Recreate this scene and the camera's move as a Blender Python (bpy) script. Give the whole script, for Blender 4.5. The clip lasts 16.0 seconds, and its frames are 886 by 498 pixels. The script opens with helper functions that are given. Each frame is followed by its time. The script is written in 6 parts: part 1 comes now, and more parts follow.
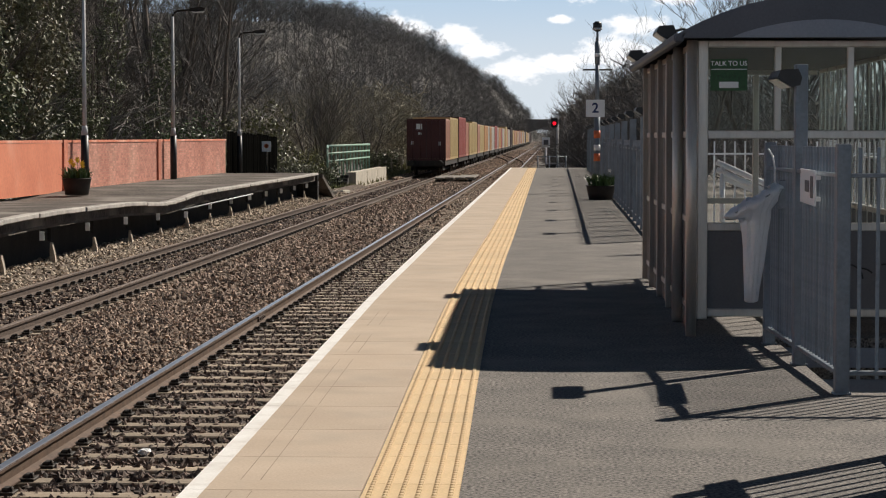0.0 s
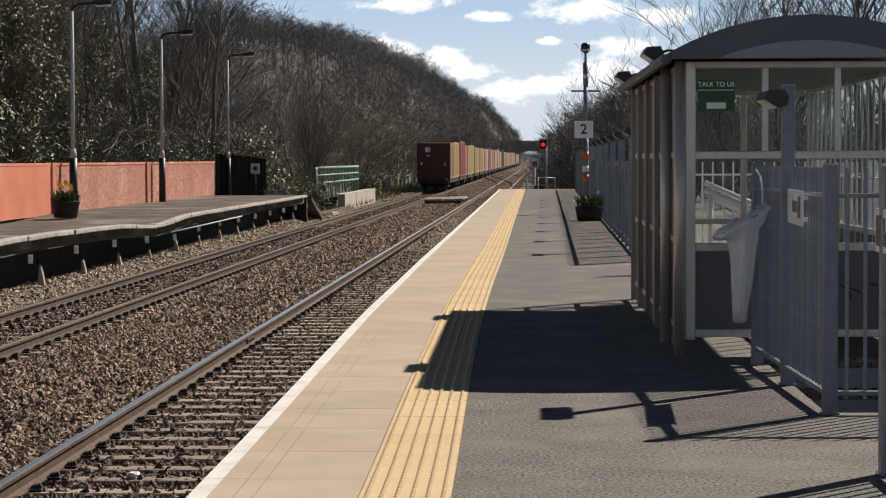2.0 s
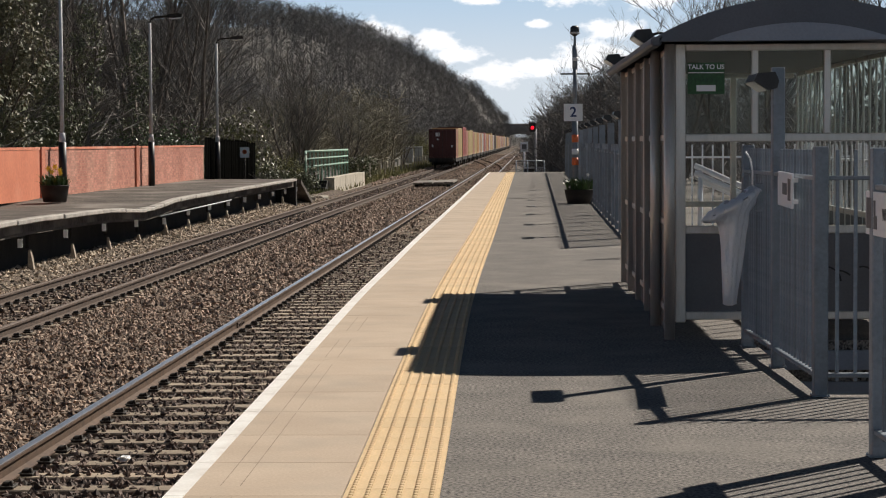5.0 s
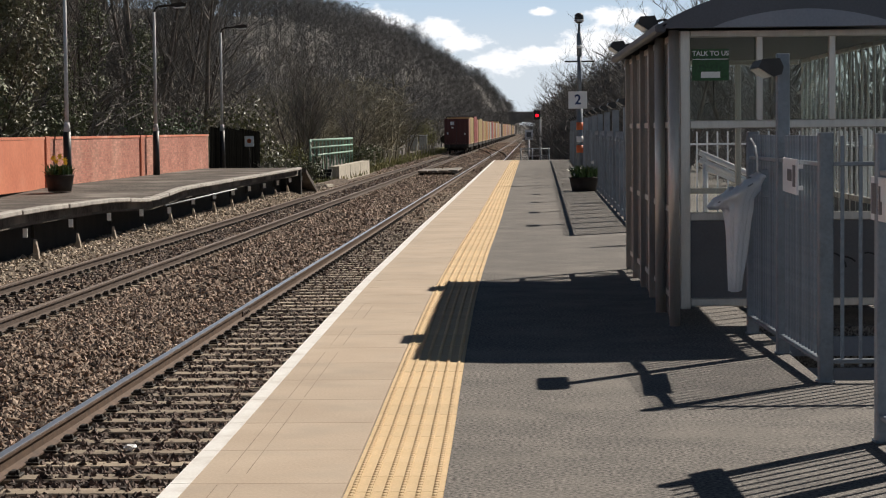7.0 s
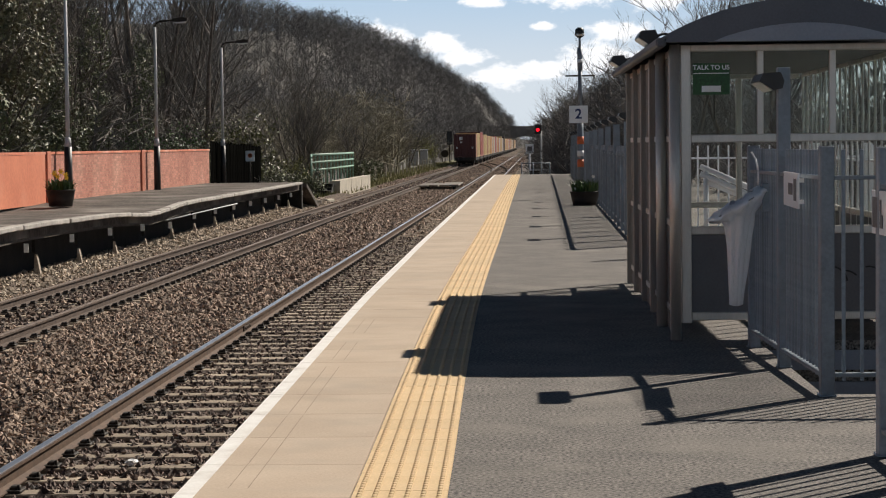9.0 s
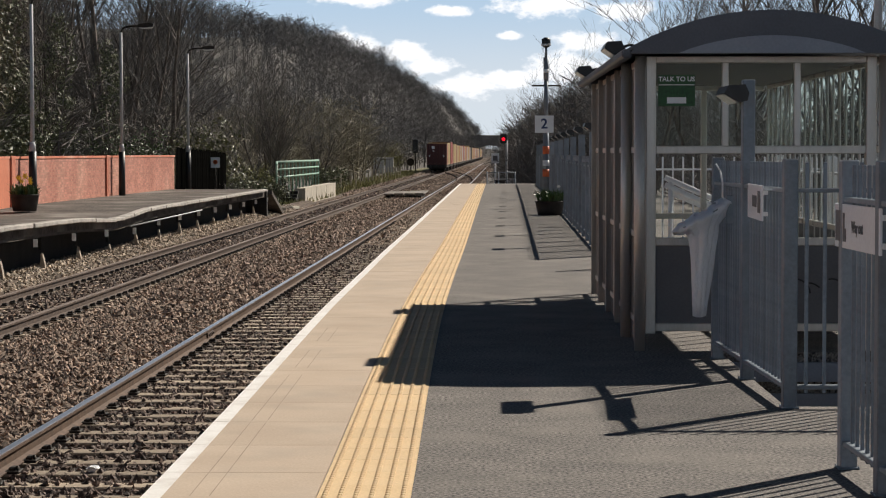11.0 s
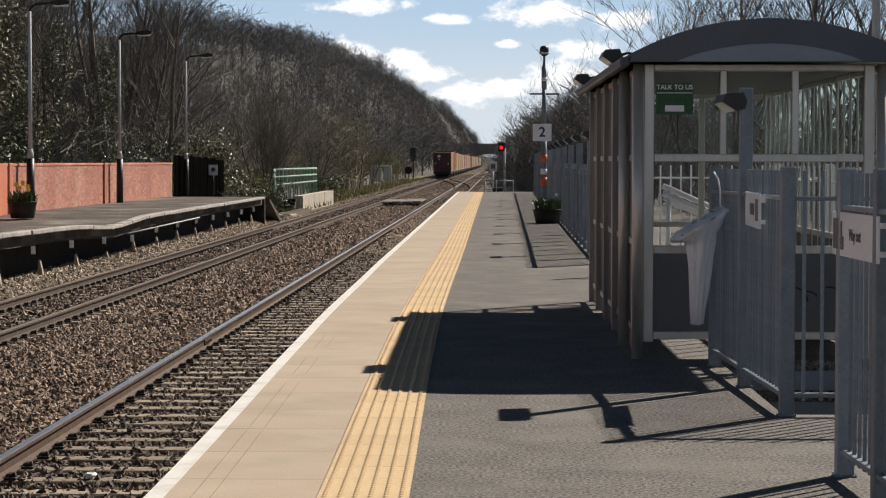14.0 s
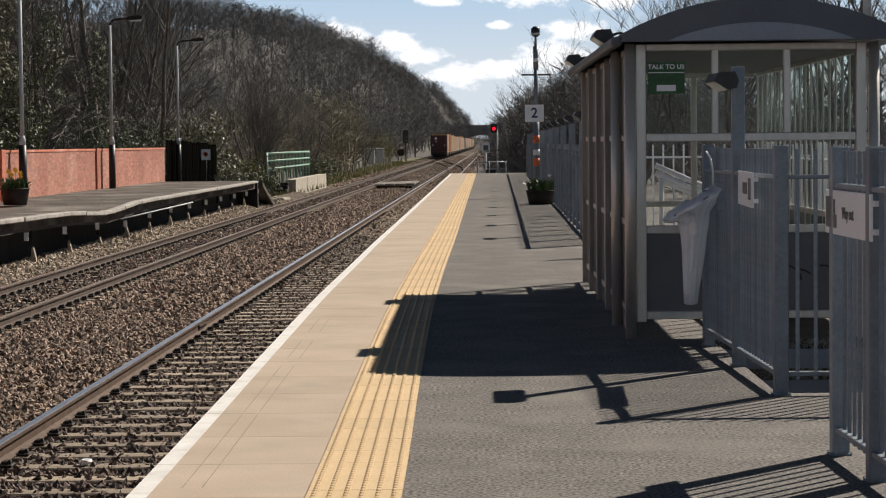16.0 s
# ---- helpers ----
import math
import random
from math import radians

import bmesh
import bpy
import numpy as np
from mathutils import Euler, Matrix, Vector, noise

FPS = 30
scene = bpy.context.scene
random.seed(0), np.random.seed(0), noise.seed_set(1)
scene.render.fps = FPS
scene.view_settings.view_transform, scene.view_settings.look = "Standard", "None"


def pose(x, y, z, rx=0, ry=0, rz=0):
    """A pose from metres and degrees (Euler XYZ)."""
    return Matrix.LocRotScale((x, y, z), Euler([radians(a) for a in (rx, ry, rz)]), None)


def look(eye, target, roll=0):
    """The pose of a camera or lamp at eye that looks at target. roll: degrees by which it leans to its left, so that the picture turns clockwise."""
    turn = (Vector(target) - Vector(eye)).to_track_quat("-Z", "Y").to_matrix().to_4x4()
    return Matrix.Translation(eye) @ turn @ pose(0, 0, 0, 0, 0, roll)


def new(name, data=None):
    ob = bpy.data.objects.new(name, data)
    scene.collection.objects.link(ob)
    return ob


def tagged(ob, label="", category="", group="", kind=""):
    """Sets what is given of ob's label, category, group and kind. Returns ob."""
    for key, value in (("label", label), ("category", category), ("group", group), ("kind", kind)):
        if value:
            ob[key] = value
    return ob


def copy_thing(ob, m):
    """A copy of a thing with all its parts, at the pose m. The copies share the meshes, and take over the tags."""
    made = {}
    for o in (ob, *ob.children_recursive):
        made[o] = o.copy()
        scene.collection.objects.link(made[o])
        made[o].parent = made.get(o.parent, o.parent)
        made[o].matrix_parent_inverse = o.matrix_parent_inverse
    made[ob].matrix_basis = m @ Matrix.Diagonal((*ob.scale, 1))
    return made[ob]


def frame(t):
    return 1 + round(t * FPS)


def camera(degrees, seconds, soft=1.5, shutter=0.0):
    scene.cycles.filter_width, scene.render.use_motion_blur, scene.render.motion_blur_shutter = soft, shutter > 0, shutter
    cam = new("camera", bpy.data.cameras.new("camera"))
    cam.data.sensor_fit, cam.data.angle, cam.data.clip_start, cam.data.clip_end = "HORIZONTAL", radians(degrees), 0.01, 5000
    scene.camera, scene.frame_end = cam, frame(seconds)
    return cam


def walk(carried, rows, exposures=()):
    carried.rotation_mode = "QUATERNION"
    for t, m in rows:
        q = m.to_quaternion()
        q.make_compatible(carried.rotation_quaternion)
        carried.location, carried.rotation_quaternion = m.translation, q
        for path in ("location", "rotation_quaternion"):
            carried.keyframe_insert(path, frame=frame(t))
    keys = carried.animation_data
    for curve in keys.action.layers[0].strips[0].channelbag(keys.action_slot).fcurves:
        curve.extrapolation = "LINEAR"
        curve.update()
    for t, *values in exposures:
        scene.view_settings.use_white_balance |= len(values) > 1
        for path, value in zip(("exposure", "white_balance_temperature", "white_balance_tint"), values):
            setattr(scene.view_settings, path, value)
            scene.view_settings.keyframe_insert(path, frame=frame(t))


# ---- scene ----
import itertools

# The camera stands on the platform, hand held, and swings a little.
cam = camera(22.73, 16.0, soft=1.15)
EYE = 1.455
ROWS = [
    (0.0, -0.0047, 0.0156, 0.0039, 2.2985, -2.9164, -0.0053),
    (0.5, -0.0019, 0.0196, 0.0044, 2.2889, -2.7329, -0.1989),
    (1.0, -0.0028, 0.0180, 0.0028, 2.2712, -2.5120, -0.3394),
    (1.5, 0.0024, 0.0063, 0.0066, 2.1436, -2.4305, -0.2911),
    (2.0, 0.0030, 0.0129, 0.0029, 2.0198, -2.3542, -0.1914),
    (2.5, -0.0011, -0.0010, 0.0018, 1.9397, -2.3567, -0.0399),
    (3.0, -0.0024, 0.0012, 0.0025, 1.9157, -2.4020, -0.0513),
    (3.5, -0.0046, 0.0079, 0.0032, 1.9312, -2.5288, -0.0981),
    (4.0, -0.0071, 0.0139, 0.0026, 1.9270, -2.6510, -0.0564),
    (4.5, -0.0080, 0.0119, 0.0043, 1.8747, -2.6669, -0.2191),
    (5.0, -0.0024, 0.0126, 0.0033, 1.7498, -2.7908, -0.3265),
    (7.5, -0.0019, 0.0070, -0.0016, 1.9408, -3.1012, -0.6090),
    (8.0, -0.0004, 0.0026, -0.0011, 2.1040, -2.9285, -0.5339),
    (8.5, -0.0006, 0.0138, 0.0016, 1.9637, -2.7137, -0.7230),
    (9.0, -0.0037, 0.0062, -0.0022, 1.9033, -2.7173, -0.6333),
    (11.5, 0.0010, 0.0049, 0.0009, 0.7692, -2.4460, -0.0828),
    (12.0, 0.0029, 0.0036, -0.0001, 0.6437, -2.4106, -0.1618),
    (12.5, -0.0000, 0.0000, -0.0000, 0.6760, -2.3340, 0.0000),
    (13.0, 0.0049, 0.0022, -0.0000, 0.6341, -2.1569, 0.0273),
    (13.5, 0.0056, -0.0029, 0.0047, 0.6793, -2.0851, 0.0155),
    (14.0, -0.0019, 0.0006, -0.0050, 0.9232, -2.2889, 0.0870),
    (14.5, 0.0023, -0.0034, -0.0002, 0.9410, -2.4621, -0.1518),
    (15.0, 0.0050, -0.0030, -0.0032, 0.7892, -2.5038, -0.3491),
    (15.5, 0.0023, 0.0162, -0.0055, 0.7754, -2.6225, -0.4371),
    (16.0, 0.0023, 0.0146, -0.0016, 0.7626, -2.7608, -0.5626),
]
walk(cam, [(t, pose(x, y, EYE + z, 90 + pitch, 0, yaw) @ pose(0, 0, 0, 0, 0, roll)) for t, x, y, z, yaw, pitch, roll in ROWS])

# ---- light ----
SUN_FROM = Vector((1.65, 1.86, 2.15)).normalized()
sun = new("sun", bpy.data.lights.new("sun", "SUN"))
sun.data.energy, sun.data.angle, sun.data.color = 5.0, radians(0.55), (1.0, 0.92, 0.81)
sun.matrix_world = look(SUN_FROM * 300, (0, 0, 0))
scene.view_settings.exposure = 0.2


CLOUDS = (
    (-0.057, 0.0495, 0.016, 0.0075), (-0.034, 0.0450, 0.013, 0.0075), (-0.024, 0.0390, 0.015, 0.0065), (-0.004, 0.0300, 0.022, 0.0065), (0.012, 0.0330, 0.02, 0.006),
    (0.036, 0.0385, 0.022, 0.010), (0.047, 0.050, 0.016, 0.007), (-0.0142, 0.0640, 0.013, 0.0030), (0.032, 0.0670, 0.034, 0.0075), (0.062, 0.0640, 0.02, 0.006), (0.0135, 0.0530, 0.008, 0.0024), (-0.052, 0.0700, 0.026, 0.0045),
)


def make_world():
    """A clear spring sky, deep blue overhead and hazy low down, with small clouds near the horizon."""
    world = bpy.data.worlds.new("sky")
    scene.world = world
    world.use_nodes = True
    n, l = world.node_tree.nodes, world.node_tree.links
    n.clear()
    out = n.new("ShaderNodeOutputWorld")
    sky = n.new("ShaderNodeTexSky")
    sky.sky_type, sky.sun_disc = "NISHITA", False
    sky.sun_elevation, sky.sun_rotation = math.asin(SUN_FROM.z), math.atan2(SUN_FROM.x, SUN_FROM.y)
    sky.air_density, sky.dust_density, sky.ozone_density = 1.0, 0.1, 4.0
    blue = n.new("ShaderNodeBackground")
    blue.inputs["Strength"].default_value = SKY
    l.new(sky.outputs[0], blue.inputs["Color"])
    coord = n.new("ShaderNodeTexCoord")
    split = n.new("ShaderNodeSeparateXYZ")
    l.new(coord.outputs["Generated"], split.inputs[0])

    def fade(low, high):
        r = n.new("ShaderNodeMapRange")
        r.interpolation_type = "SMOOTHERSTEP"
        r.inputs["From Min"].default_value, r.inputs["From Max"].default_value = low, high
        r.inputs["To Min"].default_value, r.inputs["To Max"].default_value = 1, 0
        l.new(split.outputs[2], r.inputs["Value"])
        return r.outputs[0]

    haze = n.new("ShaderNodeBackground")
    tone = n.new("ShaderNodeMix")
    tone.data_type = "RGBA"
    tone.inputs[6].default_value, tone.inputs[7].default_value = (0.53, 0.72, 0.93, 1), (0.80, 0.88, 0.96, 1)
    l.new(fade(0.015, 0.085), tone.inputs[0])
    l.new(tone.outputs[2], haze.inputs["Color"])
    haze.inputs["Strength"].default_value = 0.74
    low = n.new("ShaderNodeMixShader")
    l.new(fade(0.06, 0.31), low.inputs[0])
    l.new(blue.outputs[0], low.inputs[1])
    l.new(haze.outputs[0], low.inputs[2])
    white = n.new("ShaderNodeBackground")
    white.inputs["Color"].default_value, white.inputs["Strength"].default_value = (0.96, 0.97, 1.0, 1), 0.95
    def sums(op, a, b):
        m = n.new("ShaderNodeMath")
        m.operation = op
        for sock, v in zip(m.inputs, (a, b)):
            if isinstance(v, (int, float)):
                sock.default_value = v
            else:
                l.new(v, sock)
        return m.outputs[0]

    def span(value, low_end, high_end):
        r = n.new("ShaderNodeMapRange")
        r.interpolation_type = "SMOOTHSTEP"
        r.inputs["From Min"].default_value, r.inputs["From Max"].default_value = low_end, high_end
        l.new(value, r.inputs["Value"])
        return r.outputs[0]

    def noise_of(scale, detail, rough, shape):
        stretch = n.new("ShaderNodeMapping")
        stretch.inputs["Scale"].default_value = shape
        puff = n.new("ShaderNodeTexNoise")
        puff.inputs["Scale"].default_value, puff.inputs["Detail"].default_value, puff.inputs["Roughness"].default_value = scale, detail, rough
        l.new(coord.outputs["Generated"], stretch.inputs["Vector"])
        l.new(stretch.outputs[0], puff.inputs["Vector"])
        return puff.outputs["Fac"]

    # a row of small cumulus low over the hill, each (bearing, height, half width, half height)
    billow = sums("MULTIPLY", sums("SUBTRACT", noise_of(95, 7, 0.6, (1, 1, 1.7)), 0.5), 2.1)
    ahead = sums("MAXIMUM", split.outputs[1], 0.05)
    bearing, height = sums("DIVIDE", split.outputs[0], ahead), sums("DIVIDE", split.outputs[2], ahead)
    cover = None
    for cx, cz, rx, rz in CLOUDS:
        dx, dz = sums("DIVIDE", sums("SUBTRACT", bearing, cx), rx), sums("DIVIDE", sums("SUBTRACT", height, cz), rz)
        body = sums("SUBTRACT", 1.0, sums("SQRT", sums("ADD", sums("MULTIPLY", dx, dx), sums("MULTIPLY", dz, dz)), 0))
        cover = body if cover is None else sums("MAXIMUM", cover, body)
    placed = span(sums("ADD", cover, billow), 0.05, 0.6)
    # scattered clouds over the rest of the sky
    loose = sums("MULTIPLY", span(noise_of(24, 8, 0.52, (1, 1, 2.8)), 0.56, 0.64), fade(0.09, 0.28))
    loose = sums("MULTIPLY", loose, sums("SUBTRACT", 1.0, span(split.outputs[1], 0.93, 0.97)))
    few = sums("MAXIMUM", sums("MULTIPLY", placed, span(split.outputs[1], 0.2, 0.5)), loose)
    mix = n.new("ShaderNodeMixShader")
    l.new(few, mix.inputs[0])
    l.new(low.outputs[0], mix.inputs[1])
    l.new(white.outputs[0], mix.inputs[2])
    l.new(mix.outputs[0], out.inputs[0])


SKY = 0.017
make_world()

# ---- materials ----


def material(name, low, high, scale=6.0, rough=0.8, metal=0.0, bump=0.0, fine=60.0, grain=0.35, stain=None, vary=0.0, island=False, stretch=None, spec=0.5):
    """A surface of two tones mixed by coarse and fine noise, with fine relief; stain: colour, scale, amount; vary: spread from piece to piece."""
    m = bpy.data.materials.new(name)
    m.use_nodes = True
    n, l = m.node_tree.nodes, m.node_tree.links
    b = n["Principled BSDF"]
    b.inputs["Roughness"].default_value, b.inputs["Metallic"].default_value = rough, metal
    b.inputs["Specular IOR Level"].default_value = spec
    coord = n.new("ShaderNodeTexCoord")
    vec = coord.outputs["Object"]
    if stretch:
        mp = n.new("ShaderNodeMapping")
        mp.inputs["Scale"].default_value = stretch
        l.new(vec, mp.inputs["Vector"])
        vec = mp.outputs[0]

    def tex(s, detail=4):
        t = n.new("ShaderNodeTexNoise")
        t.inputs["Scale"].default_value, t.inputs["Detail"].default_value = s, detail
        l.new(vec, t.inputs["Vector"])
        return t.outputs["Fac"]

    def mixed(a, c, fac, kind="MIX"):
        x = n.new("ShaderNodeMix")
        x.data_type, x.blend_type = "RGBA", kind
        for sock, v in ((x.inputs[0], fac), (x.inputs[6], a), (x.inputs[7], c)):
            if isinstance(v, (int, float)):
                sock.default_value = v
            elif isinstance(v, tuple):
                sock.default_value = (*v, 1)
            else:
                l.new(v, sock)
        return x.outputs[2]

    def ramped(v, a, c):
        r = n.new("ShaderNodeMapRange")
        r.inputs["From Min"].default_value, r.inputs["From Max"].default_value = a, c
        l.new(v, r.inputs["Value"])
        return r.outputs[0]

    coarse, small = tex(scale), tex(fine, 2)
    col = mixed(low, high, ramped(coarse, 0.3, 0.7))
    tone = n.new("ShaderNodeMapRange")
    tone.inputs["To Min"].default_value, tone.inputs["To Max"].default_value = 1 - grain, 1 + grain
    tone.inputs["From Min"].default_value, tone.inputs["From Max"].default_value = 0.3, 0.7
    l.new(small, tone.inputs["Value"])
    hsv = n.new("ShaderNodeHueSaturation")
    l.new(col, hsv.inputs["Color"])
    l.new(tone.outputs[0], hsv.inputs["Value"])
    col = hsv.outputs[0]
    if stain:
        col = mixed(col, stain[0], mixed_fac(n, l, tex(stain[1], 6), stain[2]))
    if vary:
        if island:
            rnd = n.new("ShaderNodeNewGeometry").outputs["Random Per Island"]
        else:
            rnd = n.new("ShaderNodeObjectInfo").outputs["Random"]
        r = n.new("ShaderNodeMapRange")
        r.inputs["To Min"].default_value, r.inputs["To Max"].default_value = 1 - vary, 1 + vary
        l.new(rnd, r.inputs["Value"])
        h2 = n.new("ShaderNodeHueSaturation")
        l.new(col, h2.inputs["Color"])
        l.new(r.outputs[0], h2.inputs["Value"])
        col = h2.outputs[0]
    l.new(col, b.inputs["Base Color"])
    if bump:
        bp = n.new("ShaderNodeBump")
        bp.inputs["Strength"].default_value, bp.inputs["Distance"].default_value = 0.6, bump
        l.new(small, bp.inputs["Height"])
        l.new(bp.outputs[0], b.inputs["Normal"])
    return m


def mixed_fac(n, l, value, amount):
    r = n.new("ShaderNodeMapRange")
    r.inputs["From Min"].default_value, r.inputs["From Max"].default_value = 0.5, 0.72
    r.inputs["To Max"].default_value = amount
    l.new(value, r.inputs["Value"])
    return r.outputs[0]


def glass_material(name, tint=(0.9, 0.95, 0.93), clear=0.8, ior=1.5):
    m = bpy.data.materials.new(name)
    m.use_nodes = True
    n, l = m.node_tree.nodes, m.node_tree.links
    n.remove(n["Principled BSDF"])
    gl, tr, mx = n.new("ShaderNodeBsdfGlossy"), n.new("ShaderNodeBsdfTransparent"), n.new("ShaderNodeMixShader")
    df, mx2 = n.new("ShaderNodeBsdfDiffuse"), n.new("ShaderNodeMixShader")
    fr = n.new("ShaderNodeFresnel")
    fr.inputs["IOR"].default_value = ior
    gl.inputs["Roughness"].default_value = 0.03
    tr.inputs["Color"].default_value = (*tint, 1)
    df.inputs["Color"].default_value = (0.5, 0.53, 0.52, 1)
    mx2.inputs[0].default_value = 1 - clear
    l.new(tr.outputs[0], mx2.inputs[1])
    l.new(df.outputs[0], mx2.inputs[2])
    l.new(fr.outputs[0], mx.inputs[0])
    l.new(mx2.outputs[0], mx.inputs[1])
    l.new(gl.outputs[0], mx.inputs[2])
    l.new(mx.outputs[0], n["Material Output"].inputs[0])
    return m


def bag_material():
    """Thin crumpled clear film: partly see-through, and bright against the light."""
    m = bpy.data.materials.new("clear plastic bag")
    m.use_nodes = True
    n, l = m.node_tree.nodes, m.node_tree.links
    n.remove(n["Principled BSDF"])
    tl, df, tr, gl = n.new("ShaderNodeBsdfTranslucent"), n.new("ShaderNodeBsdfDiffuse"), n.new("ShaderNodeBsdfTransparent"), n.new("ShaderNodeBsdfGlossy")
    tl.inputs["Color"].default_value = df.inputs["Color"].default_value = (0.90, 0.94, 1.0, 1)
    gl.inputs["Roughness"].default_value = 0.2
    crumple, bump = n.new("ShaderNodeTexNoise"), n.new("ShaderNodeBump")
    crumple.inputs["Scale"].default_value, crumple.inputs["Detail"].default_value = 14, 3
    bump.inputs["Distance"].default_value = 0.012
    l.new(crumple.outputs["Fac"], bump.inputs["Height"])
    for s in (tl, df, gl):
        l.new(bump.outputs[0], s.inputs["Normal"])
    last = tl.outputs[0]
    for other, f in ((df, 0.66), (tr, 0.03), (gl, 0.2)):
        mx = n.new("ShaderNodeMixShader")
        mx.inputs[0].default_value = f
        l.new(last, mx.inputs[1])
        l.new(other.outputs[0], mx.inputs[2])
        last = mx.outputs[0]
    l.new(last, n["Material Output"].inputs[0])
    return m


def glow_material(name, color, strength):
    m = bpy.data.materials.new(name)
    m.use_nodes = True
    b = m.node_tree.nodes["Principled BSDF"]
    b.inputs["Base Color"].default_value = (*color, 1)
    b.inputs["Emission Color"].default_value, b.inputs["Emission Strength"].default_value = (*color, 1), strength
    return m


M_ASPHALT = material("asphalt", (0.108, 0.097, 0.088), (0.158, 0.141, 0.126), 2.4, 0.9, 0, 0.005, 55, 0.95, ((0.222, 0.199, 0.172), 1.1, 0.65))
M_COPING = material("coping concrete", (0.43, 0.335, 0.25), (0.50, 0.40, 0.305), 1.6, 0.85, 0, 0.001, 70, 0.08, ((0.36, 0.30, 0.24), 2.3, 0.45), 0.05)
M_TACTILE = material("buff tactile", (0.61, 0.44, 0.245), (0.67, 0.49, 0.285), 3, 0.8, 0, 0.001, 60, 0.08, ((0.6, 0.45, 0.27), 2.0, 0.6), 0.06)
M_WHITE_LINE = material("white line paint", (0.72, 0.69, 0.65), (0.82, 0.80, 0.77), 4, 0.7, 0, 0.001, 60, 0.06, ((0.5, 0.45, 0.4), 5, 0.6))
M_SAWCUT = material("dirty saw cut", (0.20, 0.15, 0.11), (0.33, 0.26, 0.2), 9, 0.95, 0, 0, 40, 0.3)
M_LEG = material("pale chipped concrete", (0.33, 0.27, 0.21), (0.52, 0.45, 0.37), 6, 0.9, 0, 0.004, 30, 0.25, ((0.16, 0.13, 0.10), 3, 0.6), 0.15)
M_FACE = material("platform face", (0.07, 0.06, 0.05), (0.13, 0.11, 0.09), 2, 0.9, 0, 0.01, 25, 0.3)
M_BRIDGE = material("weathered bridge stone", (0.16, 0.15, 0.14), (0.25, 0.235, 0.22), 0.3, 0.95, 0, 0, 3, 0.2)
# near-black colour carrying the painted shade below the far platform; also steps and bearers
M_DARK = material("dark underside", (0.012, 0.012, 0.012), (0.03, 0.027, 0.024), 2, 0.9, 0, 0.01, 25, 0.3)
M_OLD_ASPHALT = material("old asphalt", (0.074, 0.064, 0.057), (0.15, 0.129, 0.113), 1.3, 0.9, 0, 0.004, 12, 0.35, ((0.33, 0.30, 0.265), 0.45, 0.85), spec=0.15)
M_EDGE_STONE = material("edge stone", (0.36, 0.33, 0.30), (0.50, 0.46, 0.42), 3, 0.85, 0, 0.004, 30, 0.2, ((0.16, 0.15, 0.13), 2, 0.6), 0.1)
M_BALLAST = material("ballast bed", (0.085, 0.065, 0.052), (0.18, 0.145, 0.12), 9, 0.95, 0, 0.04, 18, 0.8, spec=0.1)
M_STONE = material("ballast stone", (0.19, 0.13, 0.094), (0.41, 0.315, 0.245), 9, 0.9, 0, 0.004, 60, 0.25, None, 0.72, True)
M_STONE_DARK = material("oily ballast stone", (0.07, 0.047, 0.037), (0.155, 0.108, 0.085), 9, 0.8, 0, 0.004, 60, 0.25, None, 0.7, True)
M_PALE_STONE = material("pale dusty stone", (0.30, 0.235, 0.175), (0.50, 0.42, 0.33), 9, 0.9, 0, 0.004, 60, 0.25, None, 0.65, True)
M_RUST = material("rail rust", (0.07, 0.043, 0.03), (0.13, 0.08, 0.052), 8, 0.75, 0.2, 0.001, 70, 0.25)
M_RUST_DARK = material("dark rail rust", (0.055, 0.036, 0.027), (0.10, 0.066, 0.048), 8, 0.85, 0.0, 0.001, 70, 0.25)
M_RAILTOP = material("rail head steel", (0.74, 0.77, 0.84), (0.84, 0.87, 0.92), 5, 0.33, 1.0, 0, 60, 0.05)
M_RAILDULL = material("worn rail head", (0.20, 0.15, 0.12), (0.31, 0.245, 0.20), 5, 0.5, 0.5, 0, 60, 0.1)
M_SLEEPER = material("weathered sleeper", (0.26, 0.20, 0.145), (0.40, 0.33, 0.25), 5, 0.9, 0, 0.004, 50, 0.25, ((0.14, 0.10, 0.07), 3, 0.7), 0.22, stretch=(0.4, 3, 1))
M_IRON = material("black iron", (0.02, 0.018, 0.016), (0.05, 0.04, 0.032), 12, 0.7, 0.3, 0, 60, 0.2)
M_FENCE = material("galvanised steel", (0.18, 0.212, 0.248), (0.24, 0.277, 0.32), 7, 0.5, 0.35, 0, 50, 0.1, ((0.17, 0.18, 0.195), 3, 0.6), 0.2)
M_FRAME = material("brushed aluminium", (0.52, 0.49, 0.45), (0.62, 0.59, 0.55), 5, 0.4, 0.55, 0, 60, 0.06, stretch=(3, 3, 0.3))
# paler copy of the frame metal, its sky reflection painted into the colour
M_PALE_FRAME = material("pale frame with painted sky shine", (0.66, 0.66, 0.64), (0.76, 0.76, 0.74), 5, 0.5, 0.0, 0, 60, 0.06, stretch=(3, 3, 0.3))
# darker bronze-grey copy of the frame metal, track-side shade painted into it
M_DULL_FRAME = material("shaded bronze-grey frame", (0.20, 0.18, 0.165), (0.30, 0.275, 0.255), 5, 0.5, 0.3, 0, 60, 0.1, stretch=(3, 3, 0.3))
M_ROOF = material("grey roof metal", (0.078, 0.088, 0.11), (0.10, 0.11, 0.135), 2, 0.55, 0.0, 0, 60, 0.08)
M_VALANCE = material("pale grey valance", (0.21, 0.24, 0.30), (0.25, 0.28, 0.34), 2, 0.5, 0, 0, 60, 0.06)
